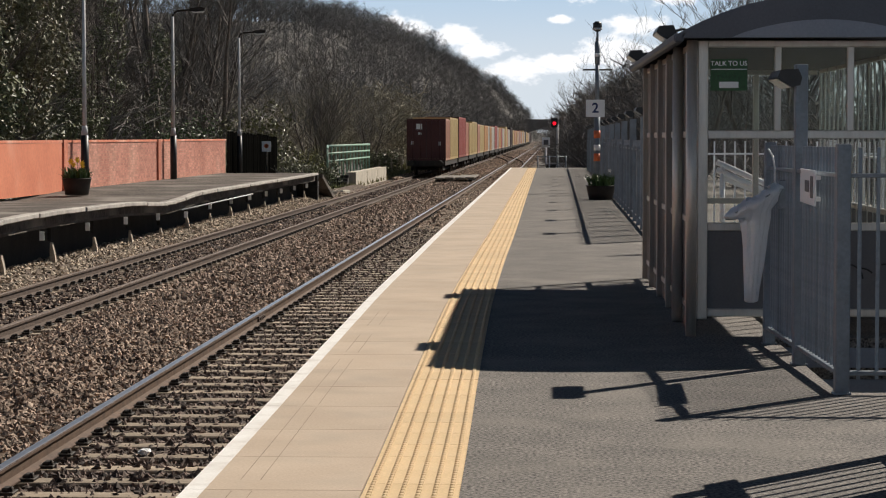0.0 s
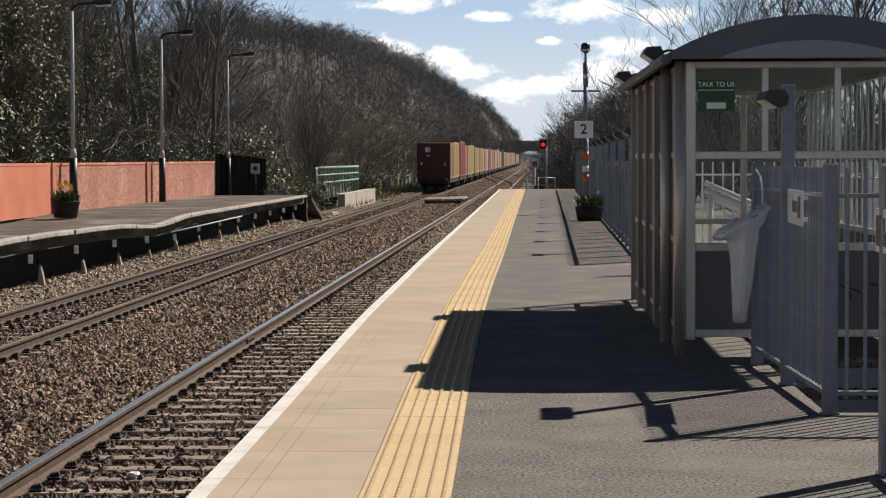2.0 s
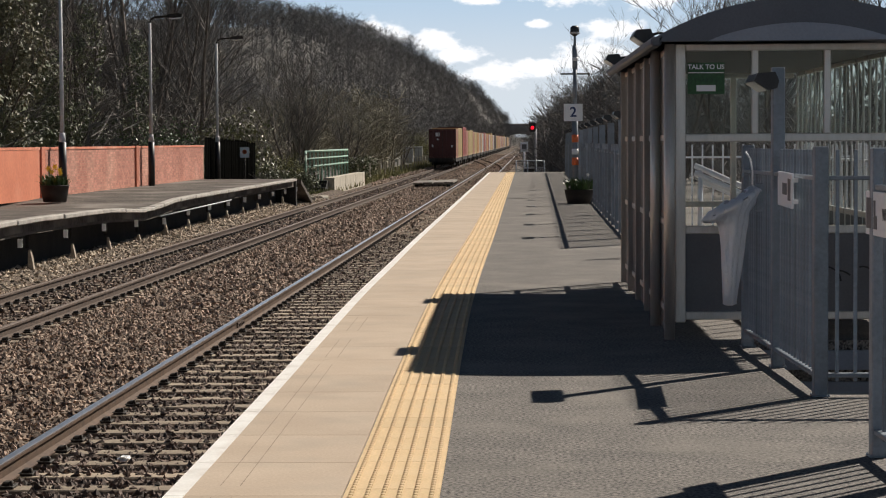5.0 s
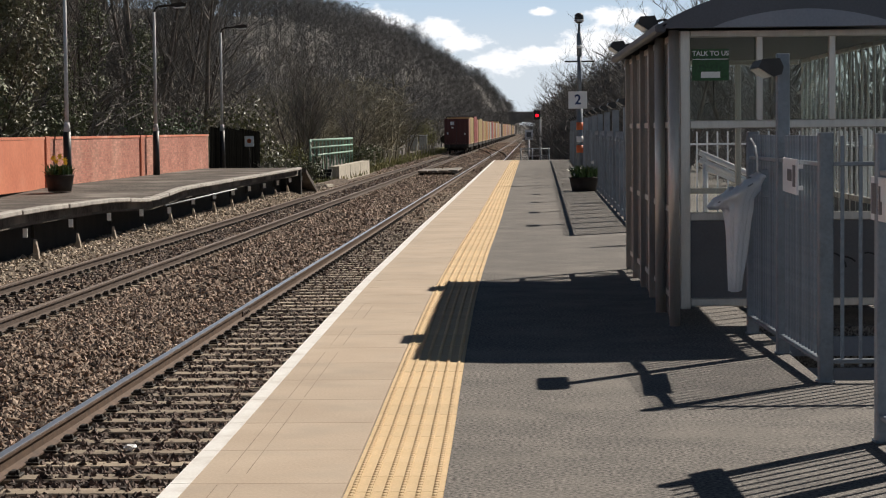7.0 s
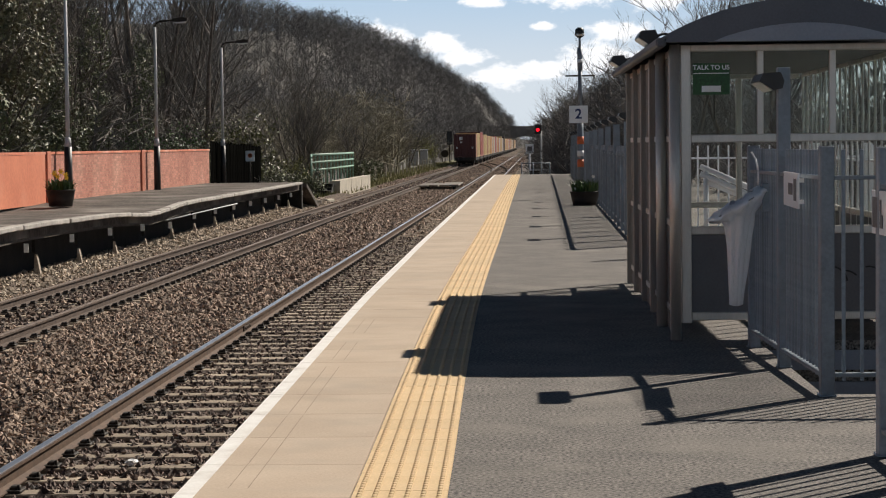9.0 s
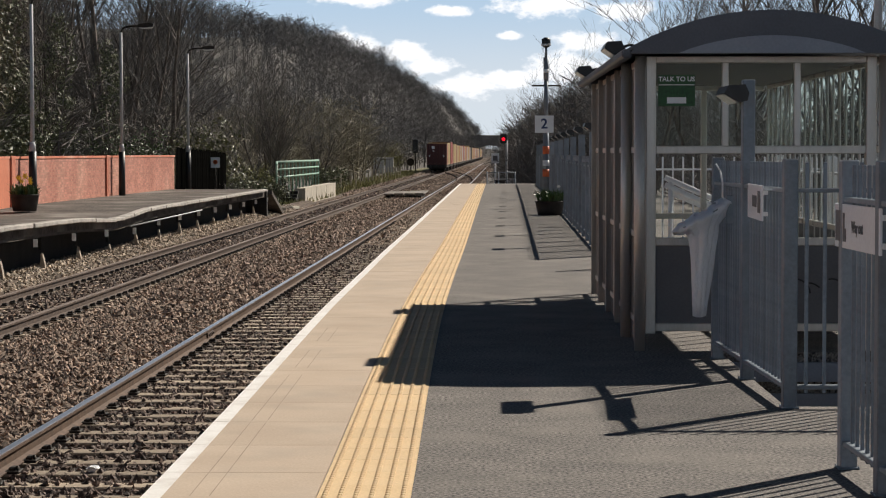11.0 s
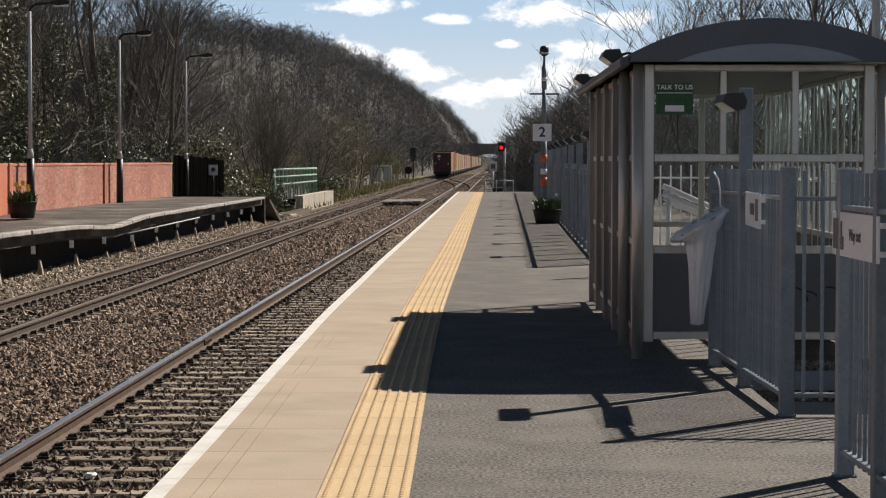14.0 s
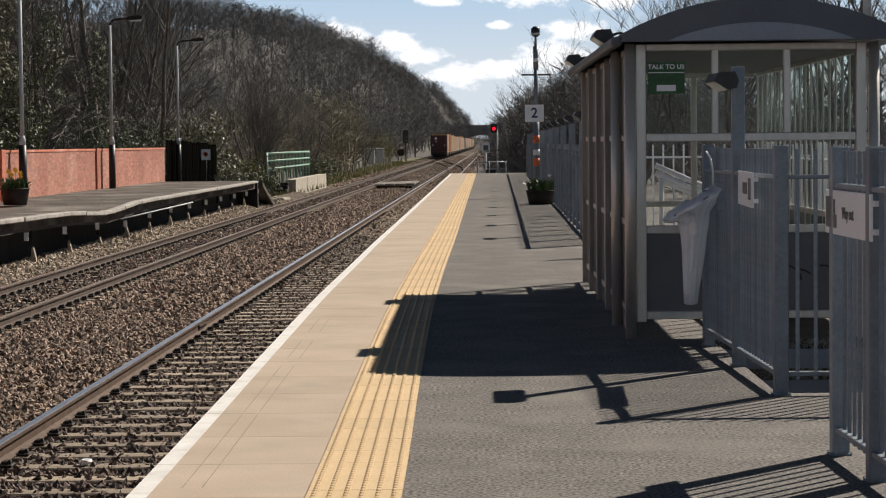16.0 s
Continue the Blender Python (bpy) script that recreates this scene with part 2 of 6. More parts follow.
M_PANEL = material("dark grey panel", (0.125, 0.125, 0.132), (0.155, 0.155, 0.162), 3, 0.6, 0, 0, 60, 0.06)
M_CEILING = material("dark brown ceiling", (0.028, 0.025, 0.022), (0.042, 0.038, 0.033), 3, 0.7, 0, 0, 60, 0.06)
M_BLACK = material("black plastic", (0.012, 0.012, 0.013), (0.025, 0.025, 0.026), 5, 0.45, 0, 0, 60, 0.1)
M_WHITE = material("white enamel", (0.74, 0.75, 0.76), (0.82, 0.83, 0.84), 3, 0.4, 0, 0, 60, 0.03)
M_LENS = material("lamp lens", (0.55, 0.55, 0.52), (0.7, 0.7, 0.66), 9, 0.15, 0, 0, 60, 0.05)
M_NAVY = material("navy print", (0.012, 0.03, 0.11), (0.02, 0.04, 0.13), 4, 0.5)
M_GREEN = material("green sticker", (0.013, 0.07, 0.02), (0.018, 0.09, 0.024), 4, 0.5)
M_ORANGE = material("orange band", (0.62, 0.12, 0.035), (0.7, 0.16, 0.05), 4, 0.5)
M_BRICK = material("red brick", (0.42, 0.13, 0.075), (0.55, 0.20, 0.12), 5, 0.9, 0, 0.003, 40, 0.2, ((0.62, 0.40, 0.31), 0.7, 0.7), 0.22)
M_MORTAR = material("mortar", (0.38, 0.215, 0.155), (0.46, 0.28, 0.21), 6, 0.95, 0, 0.002, 60, 0.15)
M_POLE = material("painted pole", (0.42, 0.43, 0.44), (0.54, 0.55, 0.56), 4, 0.7, 0.0, 0, 40, 0.12)
M_GREENRAIL = material("pale green paint", (0.20, 0.34, 0.27), (0.27, 0.42, 0.33), 3, 0.5, 0, 0, 40, 0.1)
M_CONCRETE = material("concrete", (0.42, 0.38, 0.31), (0.55, 0.50, 0.42), 2, 0.9, 0, 0.003, 30, 0.15, ((0.25, 0.22, 0.18), 1.4, 0.5))
M_TIMBER = material("grey timber", (0.17, 0.15, 0.13), (0.27, 0.24, 0.21), 3, 0.85, 0, 0.003, 30, 0.2, None, 0.12)
M_POT = material("dark planter", (0.014, 0.011, 0.01), (0.028, 0.022, 0.019), 6, 0.7, 0, 0.002, 40, 0.2)
M_SOIL = material("soil", (0.03, 0.02, 0.014), (0.06, 0.042, 0.03), 20, 1.0, 0, 0.01, 60, 0.3)
M_LEAF = material("leaf", (0.035, 0.075, 0.018), (0.075, 0.125, 0.03), 3, 0.45, 0, 0, 40, 0.2, None, 0.4, True)
M_IVY = material("ivy leaf", (0.072, 0.088, 0.042), (0.175, 0.182, 0.095), 1.5, 0.55, 0, 0, 40, 0.25, None, 0.55, True)
M_OLIVE_LEAF = material("pale olive leaf", (0.12, 0.115, 0.065), (0.22, 0.205, 0.125), 1.5, 0.55, 0, 0, 30, 0.2, None, 0.45, True)
M_OLIVE_BUSH = material("yellowish olive leaf", (0.075, 0.085, 0.03), (0.17, 0.165, 0.065), 1.5, 0.5, 0, 0, 30, 0.2, None, 0.5, True)
M_YELLOWGREEN = material("fresh leaf", (0.17, 0.18, 0.05), (0.28, 0.27, 0.08), 2, 0.7, 0, 0, 30, 0.2, None, 0.3, True)
M_YELLOW = material("daffodil", (0.75, 0.5, 0.02), (0.85, 0.62, 0.05), 6, 0.6)
M_PETAL = material("white petal", (0.7, 0.7, 0.66), (0.82, 0.82, 0.8), 6, 0.6)
M_BARK = material("bark", (0.08, 0.066, 0.055), (0.17, 0.142, 0.12), 4, 0.95, 0, 0.01, 20, 0.3, None, 0.2)
M_TWIG = material("bare twigs", (0.105, 0.096, 0.088), (0.20, 0.181, 0.162), 0.3, 0.95, 0, 0, 12, 0.25, None, 0.45, True)
M_FARTWIG = material("far bare twigs", (0.108, 0.104, 0.102), (0.19, 0.18, 0.174), 0.02, 0.95, 0, 0, 0.4, 0.2, None, 0.22, True)
M_OLIVE = material("pale scrub twigs", (0.19, 0.172, 0.125), (0.30, 0.27, 0.20), 0.1, 0.95, 0, 0, 3, 0.25, None, 0.4, True)
M_SCRUB = material("wooded hillside", (0.072, 0.066, 0.06), (0.108, 0.101, 0.091), 0.06, 1.0, 0, 0.2, 0.9, 0.4)
M_GRASS = material("rough grass", (0.12, 0.12, 0.055), (0.23, 0.205, 0.115), 0.5, 1.0, 0, 0.05, 6, 0.4)
M_BLADE = material("grass blade", (0.15, 0.165, 0.06), (0.34, 0.30, 0.16), 0.5, 0.9, 0, 0, 6, 0.3, None, 0.4, True)
M_WAGON = material("wagon steel", (0.03, 0.028, 0.027), (0.06, 0.055, 0.05), 3, 0.8, 0.2, 0, 20, 0.25)
M_GLASS = glass_material("shelter glass", (0.86, 0.90, 0.86), 0.99, 1.2)
M_CLEAR_GLASS = glass_material("clear lower glass", (0.97, 0.98, 0.97), 0.99, 1.15)
M_BACK_GLASS = glass_material("shelter back glass", (0.96, 0.97, 0.96), 0.999, 1.008)
# tinted much darker than the other panes
M_SIDE_GLASS = glass_material("dark-tinted side glass", (0.55, 0.55, 0.5), 0.97, 1.18)
M_BAG = bag_material()
M_RED_LIGHT = glow_material("red signal light", (1.0, 0.006, 0.02), 2.0)
CONTAINER_COLOURS = {
    "maroon": (0.085, 0.024, 0.026), "rose": (0.46, 0.24, 0.18), "pink": (0.50, 0.26, 0.20), "buff": (0.52, 0.40, 0.20), "red": (0.36, 0.10, 0.09),
    "pale": (0.50, 0.48, 0.44), "orange": (0.52, 0.28, 0.13), "dark": (0.05, 0.028, 0.028),
}
M_BOX = {k: material(k + " container paint", tuple(c * 0.85 for c in v), tuple(min(1, c * 1.1) for c in v), 0.5, 0.6, 0, 0, 9, 0.12) for k, v in CONTAINER_COLOURS.items()}

# ---- building helpers ----


def box(bm, x0, x1, y0, y1, z0, z1, bevel=0.0):
    vs = [bm.verts.new((x, y, z)) for z in (z0, z1) for y in (y0, y1) for x in (x0, x1)]
    fs = [bm.faces.new([vs[i] for i in f]) for f in ((0, 2, 3, 1), (4, 5, 7, 6), (0, 1, 5, 4), (2, 6, 7, 3), (0, 4, 6, 2), (1, 3, 7, 5))]
    if bevel:
        es = list({e for f in fs for e in f.edges})
        bmesh.ops.bevel(bm, geom=es, offset=bevel, segments=1, affect="EDGES")
    return bm


def rod(bm, p, q, r0, r1=None, n=8, caps=True):
    """A tapered rod from p to q."""
    p, q = Vector(p), Vector(q)
    r1 = r0 if r1 is None else r1
    d = (q - p).normalized()
    a = d.orthogonal().normalized()
    c = d.cross(a)
    rings = []
    for o, r in ((p, r0), (q, r1)):
        rings.append([bm.verts.new(o + (a * math.cos(2 * math.pi * i / n) + c * math.sin(2 * math.pi * i / n)) * r) for i in range(n)])
    for i in range(n):
        j = (i + 1) % n
        f = bm.faces.new((rings[0][i], rings[0][j], rings[1][j], rings[1][i]))
        f.smooth = n > 5
    if caps:
        bm.faces.new(rings[0][::-1])
        bm.faces.new(rings[1])
    return bm


def prism(bm, outline, y0, y1):
    """An outline of (x, z) drawn along y."""
    a = [bm.verts.new((x, y0, z)) for x, z in outline]
    b = [bm.verts.new((x, y1, z)) for x, z in outline]
    k = len(outline)
    for i in range(k):
        j = (i + 1) % k
        bm.faces.new((a[i], a[j], b[j], b[i]))
    bm.faces.new(a[::-1])
    bm.faces.new(b)
    return bm


def lathe(bm, profile, n=14, at=(0, 0, 0)):
    """A profile of (r, z) turned about z."""
    rings = [[bm.verts.new((at[0] + r * math.cos(2 * math.pi * i / n), at[1] + r * math.sin(2 * math.pi * i / n), at[2] + z)) for i in range(n)] for r, z in profile]
    for a, b in zip(rings, rings[1:]):
        for i in range(n):
            j = (i + 1) % n
            bm.faces.new((a[i], a[j], b[j], b[i])).smooth = True
    bm.faces.new(rings[0][::-1])
    bm.faces.new(rings[-1])
    return bm


def as_mesh(name, bm, mat):
    bmesh.ops.recalc_face_normals(bm, faces=bm.faces)
    me = bpy.data.meshes.new(name)
    bm.to_mesh(me)
    bm.free()
    me.materials.append(mat)
    return me


def part(name, bm, mat, parent=None, label=""):
    ob = new(name, as_mesh(name, bm, mat))
    if parent:
        ob.parent = parent
    return tagged(ob, label) if label else ob


def soup(name, verts, faces, mat, parent=None, smooth=False):
    me = bpy.data.meshes.new(name)
    me.from_pydata(verts, [], faces)
    me.materials.append(mat)
    if smooth:
        me.polygons.foreach_set("use_smooth", [True] * len(faces))
    ob = new(name, me)
    if parent:
        ob.parent = parent
    return ob


def thing(name, label, category, at=(0, 0, 0), turn=0.0, group="", kind=""):
    ob = new(name)
    ob.empty_display_size = 0.2
    ob.matrix_basis = pose(*at, 0, 0, turn)
    return tagged(ob, label, category, group, kind)


def strip(bm, left, right, ys, z0, z1):
    """A slab between two lines x = left(y) and x = right(y)."""
    rows = [[bm.verts.new((f(y), y, z)) for f, z in ((left, z1), (right, z1), (right, z0), (left, z0))] for y in ys]
    for a, b in zip(rows, rows[1:]):
        for i in range(4):
            j = (i + 1) % 4
            bm.faces.new((a[i], a[j], b[j], b[i]))
    bm.faces.new(rows[0][::-1])
    bm.faces.new(rows[-1])
    return bm


# ---- plan ----
RAIL = -0.98            # top of the rails; the platforms lie at 0
LEAN_OF_LINE = 0.0090   # the line drifts this much to +x for each metre ahead
LINE_TURN = -math.degrees(math.atan(LEAN_OF_LINE))
NEAR_TRACK, FAR_TRACK = -3.32, -7.80
PLATFORM_END = 104.0


def line(x0):
    return lambda y: x0 + LEAN_OF_LINE * y


EDGE_LINE = ((10, -1.44), (16, -1.468), (21, -1.487), (26, -1.463), (32, -1.446), (42, -1.379), (62, -1.254), (106, -0.982))
TACTILE_LINE = ((9.4, -0.294), (13.6, -0.326), (18, -0.346), (21, -0.345), (26.5, -0.311), (34, -0.243), (54, -0.115), (106, 0.25))


def eased(table, y):
    """A line of the platform, which is not quite straight, rounded at its bends."""
    return sum(along(table, y + d, 1) for d in (-1.5, -0.75, 0, 0.75, 1.5)) / 5


def edge(y):
    """The coping's edge on the near platform."""
    return eased(EDGE_LINE, y)


def tactile_right(y):
    return eased(TACTILE_LINE, y)


def tactile_left(y):
    return tactile_right(y) - 0.40


def steps(a, b, s):
    k = max(1, round((b - a) / s))
    return [a + (b - a) * i / k for i in range(k + 1)]

# ---- ground ----
CREST = ((120, -60, 3), (250, -56, 5), (350, -54, 11), (420, -52.8, 22.5), (520, -46.7, 27.8), (600, -43, 29.8), (700, -41, 28.6), (900, -30, 27.8), (1150, -20.6, 26.4), (1350, -11, 23), (1600, 0, 11), (2200, 20, 6), (4500, 60, 5))


def along(table, y, k):
    if y <= table[0][0]:
        return table[0][k]
    for a, b in zip(table, table[1:]):
        if y <= b[0]:
            f = (y - a[0]) / (b[0] - a[0])
            return a[k] + (b[k] - a[k]) * f
    return table[-1][k]


def ground(x, y):
    """Height of the ground: the bed of the line, a wooded hill on one side of it and a low bank on the other."""
    u = x - LEAN_OF_LINE * y
    bed = RAIL - 0.22
    if u < -10.5:
        cx, cz = along(CREST, y, 1) - LEAN_OF_LINE * y, along(CREST, y, 2)
        f = min(1.0, max(0.0, (-10.5 - u) / max(3.0, -10.5 - cx)))
        z = bed + (cz - bed) * (f * f * (3 - 2 * f))
        if f >= 1:
            z += (cx - u) * 0.02
        if f > 0:
            z += (noise.noise((x * 0.05, y * 0.03, 3)) * 2.0 + noise.noise((x * 0.03, y * 0.011, 8)) * 4.0 * min(1, y / 500)) * min(1, f * 2)
        return z
    if u > 5.0:
        f = min(1.0, (u - 5.0) / 14)
        return bed + f * f * 3.5
    return bed


def build_ground():
    xs = [-2500, -1200, -600, -300, -200] + list(range(-150, -14, 6)) + [-14, -12.5, -10.5, -9, -5, 0, 3, 5, 7, 9, 12, 16, 20, 30, 45, 70, 120, 250, 600, 1200, 2500]
    ys = [-60, -30] + list(range(0, 400, 12)) + list(range(400, 1700, 25)) + [1800, 2200, 3000, 4500]
    verts = [(x + LEAN_OF_LINE * y, y, ground(x + LEAN_OF_LINE * y, y)) for y in ys for x in xs]
    w = len(xs)
    faces = [(j * w + i, j * w + i + 1, (j + 1) * w + i + 1, (j + 1) * w + i) for j in range(len(ys) - 1) for i in range(w - 1)]
    ob = soup("ground", verts, faces, M_SCRUB, None, True)
    tagged(ob, "brown earth bank and wooded hillside beside the railway", "ground", kind="structure")
    bm = bmesh.new()
    strip(bm, line(-10.2), line(-1.2), steps(-32, 1300, 12), RAIL - 0.5, RAIL - 0.215)
    tagged(part("ballast_bed", bm, M_BALLAST), "brown crushed-stone ballast bed under both tracks", "ballast", kind="structure")
    bm = bmesh.new()
    rows = [[bm.verts.new((u + LEAN_OF_LINE * y, y, z)) for u, z in ((-9.95, RAIL - 0.4), (-9.95, -0.94), (-9.5, -0.93), (-9.0, -1.07), (-8.72, RAIL - 0.19), (-8.72, RAIL - 0.4))] for y in steps(-30, 110, 4)]
    for a, b in zip(rows, rows[1:]):
        for i in range(5):
            bm.faces.new((a[i], a[i + 1], b[i + 1], b[i]))
    tagged(part("ballast_shoulder", bm, M_BALLAST), "crushed-stone shoulder heaped against the old platform", "ballast", kind="structure")
    bm = bmesh.new()
    strip(bm, line(-13.5), line(-10.2), steps(112, 420, 12), RAIL - 0.5, RAIL - 0.15)
    tagged(part("verge", bm, M_GRASS), "rough grass verge beside the track", "verge", kind="structure")


def rail_mesh(length, mat):
    """A flat-bottomed rail along y, its head's top at z 0."""
    bm = bmesh.new()
    prof = [(-0.07, -0.159), (0.07, -0.159), (0.07, -0.148), (0.012, -0.125), (0.010, -0.045), (0.036, -0.036), (0.036, -0.006), (0.028, -0.002), (-0.028, -0.002), (-0.036, -0.006), (-0.036, -0.036), (-0.010, -0.045), (-0.012, -0.125), (-0.07, -0.148)]
    prism(bm, prof, 0, length)
    return as_mesh("rail", bm, mat)


def head_mesh(length, mat):
    bm = bmesh.new()
    prism(bm, [(-0.0365, -0.012), (0.0365, -0.012), (0.031, 0.0015), (-0.031, 0.0015)], 0, length)
    return as_mesh("running_surface", bm, mat)


def build_track(x0, first, top, label, sleepers, wide=0.7535):
    t = thing("railway_track", label, "railway track", kind="structure")
    start, length = -30.0, 1265.0
    rail, head = rail_mesh(length, M_RUST if top == M_RAILTOP else M_RUST_DARK), head_mesh(length, top)
    for s in (-0.7535, wide):
        m = pose(x0 + s + LEAN_OF_LINE * start, start, RAIL, 0, 0, LINE_TURN)
        r = new("rail", rail)
        r.parent, r.matrix_basis = t, m
        h = new("running_surface", head)
        h.parent = r
    bm = bmesh.new()
    box(bm, -1.3, 1.3, -0.125, 0.125, -0.13, 0, 0.012)
    wood = as_mesh("sleeper", bm, M_SLEEPER)
    bm = bmesh.new()
    box(bm, -0.17, 0.17, -0.09, 0.09, 0, 0.022, 0.006)
    for s in (-1, 1):
        box(bm, s * 0.11 - 0.035, s * 0.11 + 0.035, -0.06, 0.06, 0.0, 0.05, 0.012)
        rod(bm, (s * 0.145, -0.04, 0), (s * 0.145, -0.04, 0.06), 0.014, None, 6)
    chair = as_mesh("rail_chair", bm, M_IRON)
    rng = random.Random(int(abs(x0) * 100))
    for i in range(sleepers):
        y = first + 0.65 * i
        x = x0 + LEAN_OF_LINE * y
        z = RAIL - 0.165
        s = new("sleeper", wood)
        s.parent, s.matrix_basis = t, pose(x + rng.uniform(-0.02, 0.02), y + rng.uniform(-0.02, 0.02), z, 0, 0, rng.uniform(-0.6, 0.6))
        if i < 150:
            for side in (-0.7535, wide):
                c = new("rail_chair", chair)
                c.parent, c.matrix_basis = t, pose(x + side, y, z + 0.002, 0, 0, 0)
    return t


def build_stones():
    """Loose ballast: real stones near the platform, larger lumps of it further off."""
    rng = np.random.default_rng(5)
    octa = np.array([(1, 0, 0), (-1, 0, 0), (0, 1, 0), (0, -1, 0), (0, 0, 1), (0, 0, -1)], float)
    tri = np.array([(0, 2, 4), (2, 1, 4), (1, 3, 4), (3, 0, 4), (2, 0, 5), (1, 2, 5), (3, 1, 5), (0, 3, 5)])

    def heap(name, y0, y1, x0, x1, density, size, rise, mat=M_STONE, bare=0.86):
        count = int((y1 - y0) * (x1 - x0) * density)
        ys = rng.uniform(y0, y1, count)
        xs = rng.uniform(x0, x1, count)
        z = np.full(count, RAIL - 0.165) + rng.uniform(-0.03, 0.012, count)
        near, far = np.abs(xs - NEAR_TRACK), np.abs(xs - FAR_TRACK)
        # the six-foot is heaped a little over the sleepers' ends
        middle = (xs < NEAR_TRACK - 0.85) & (xs > FAR_TRACK + 0.85)
        z += np.where(middle, rise * (0.7 + 0.3 * np.sin(xs * 3)), 0)
        # and it lies clear of the far rails' chairs, but rises towards the old platform
        z -= np.where((far > 0.5) & (far < 1.1) & (xs > FAR_TRACK - 0.9), 0.055, 0)
        z += np.clip((FAR_TRACK - 0.95 - xs) / 0.75, 0, 1) * 0.23
        keep = np.ones(count, bool)
        # the near track's sleepers stand clear of the stone
        phase = np.mod(ys - 10.0 + 0.325, 0.65) - 0.325
        on = (near < 0.68) & (np.abs(phase) < 0.115)
        keep &= ~(on & (rng.random(count) < bare))
        z -= np.where((near < 0.68) & ~on, 0.025, 0)
        for side in (-0.7535, 0.7535):
            keep &= (np.abs(xs - NEAR_TRACK - side) > 0.1) & (np.abs(xs - FAR_TRACK - side) > 0.09)
        if mat is M_STONE:
            keep &= (far > 0.70) | (ys < 26) | (rng.random(count) < 0.25)
        xs, ys, z = xs[keep], ys[keep], z[keep]
        count = len(xs)
        scale = rng.uniform(0.6, 1.25, (count, 1, 3)) * size * np.array([1, 1, 0.75])
        jig = octa[None] * scale + rng.normal(0, 0.22 * size, (count, 6, 3))
        a = rng.uniform(0, 6.283, count)
        ca, sa = np.cos(a)[:, None], np.sin(a)[:, None]
        v = np.stack([jig[:, :, 0] * ca - jig[:, :, 1] * sa, jig[:, :, 0] * sa + jig[:, :, 1] * ca, jig[:, :, 2]], 2)
        v += np.stack([xs + LEAN_OF_LINE * ys, ys, z], 1)[:, None, :]
        f = (tri[None] + (np.arange(count) * 6)[:, None, None]).reshape(-1, 3)
        ob = soup(name, v.reshape(-1, 3).tolist(), f.tolist(), mat)
        tagged(ob, "loose brown and grey angular ballast stones beside the rails", "ballast", kind="stuff")

    heap("ballast_stones", 13, 34, -8.8, NEAR_TRACK - 0.66, 300, 0.038, 0.05)
    heap("ballast_stones", 13, 40, NEAR_TRACK - 0.70, -1.75, 580, 0.036, 0.0, M_STONE_DARK, 0.78)
    heap("ballast_stones", -14, 13, -9.0, -1.75, 60, 0.05, 0.05)
    heap("ballast_stones", 34, 62, -9.0, NEAR_TRACK - 0.66, 110, 0.05, 0.05)
    heap("ballast_stones", 40, 62, NEAR_TRACK - 0.70, -1.75, 200, 0.045, 0.0, M_STONE_DARK, 0.6)
    heap("ballast_stones", 30, 100, FX - 0.85, FX + 0.3, 120, 0.05, 0.0, M_PALE_STONE)
    heap("ballast_stones", 62, 130, -9.0, -1.75, 50, 0.075, 0.05)
    heap("ballast_stones", 130, 240, -9.4, -1.75, 24, 0.085, 0.03)
    heap("ballast_stones", 240, 430, -9.6, -1.5, 6, 0.12, 0.02)

    heap("ballast_stones", 26, 62, FAR_TRACK - 0.7, FAR_TRACK + 0.7, 90, 0.05, 0.0, M_STONE_DARK)
    heap("ballast_stones", 62, 130, FAR_TRACK - 0.7, FAR_TRACK + 0.7, 40, 0.075, 0.0, M_STONE_DARK)
    heap("ballast_stones", 130, 300, FAR_TRACK - 0.7, FAR_TRACK + 0.7, 16, 0.09, 0.0, M_STONE_DARK)


# ---- near platform ----
WELL = (1.745, 12.62, 16.05)   # the stairwell: its near side in x, and its ends in y


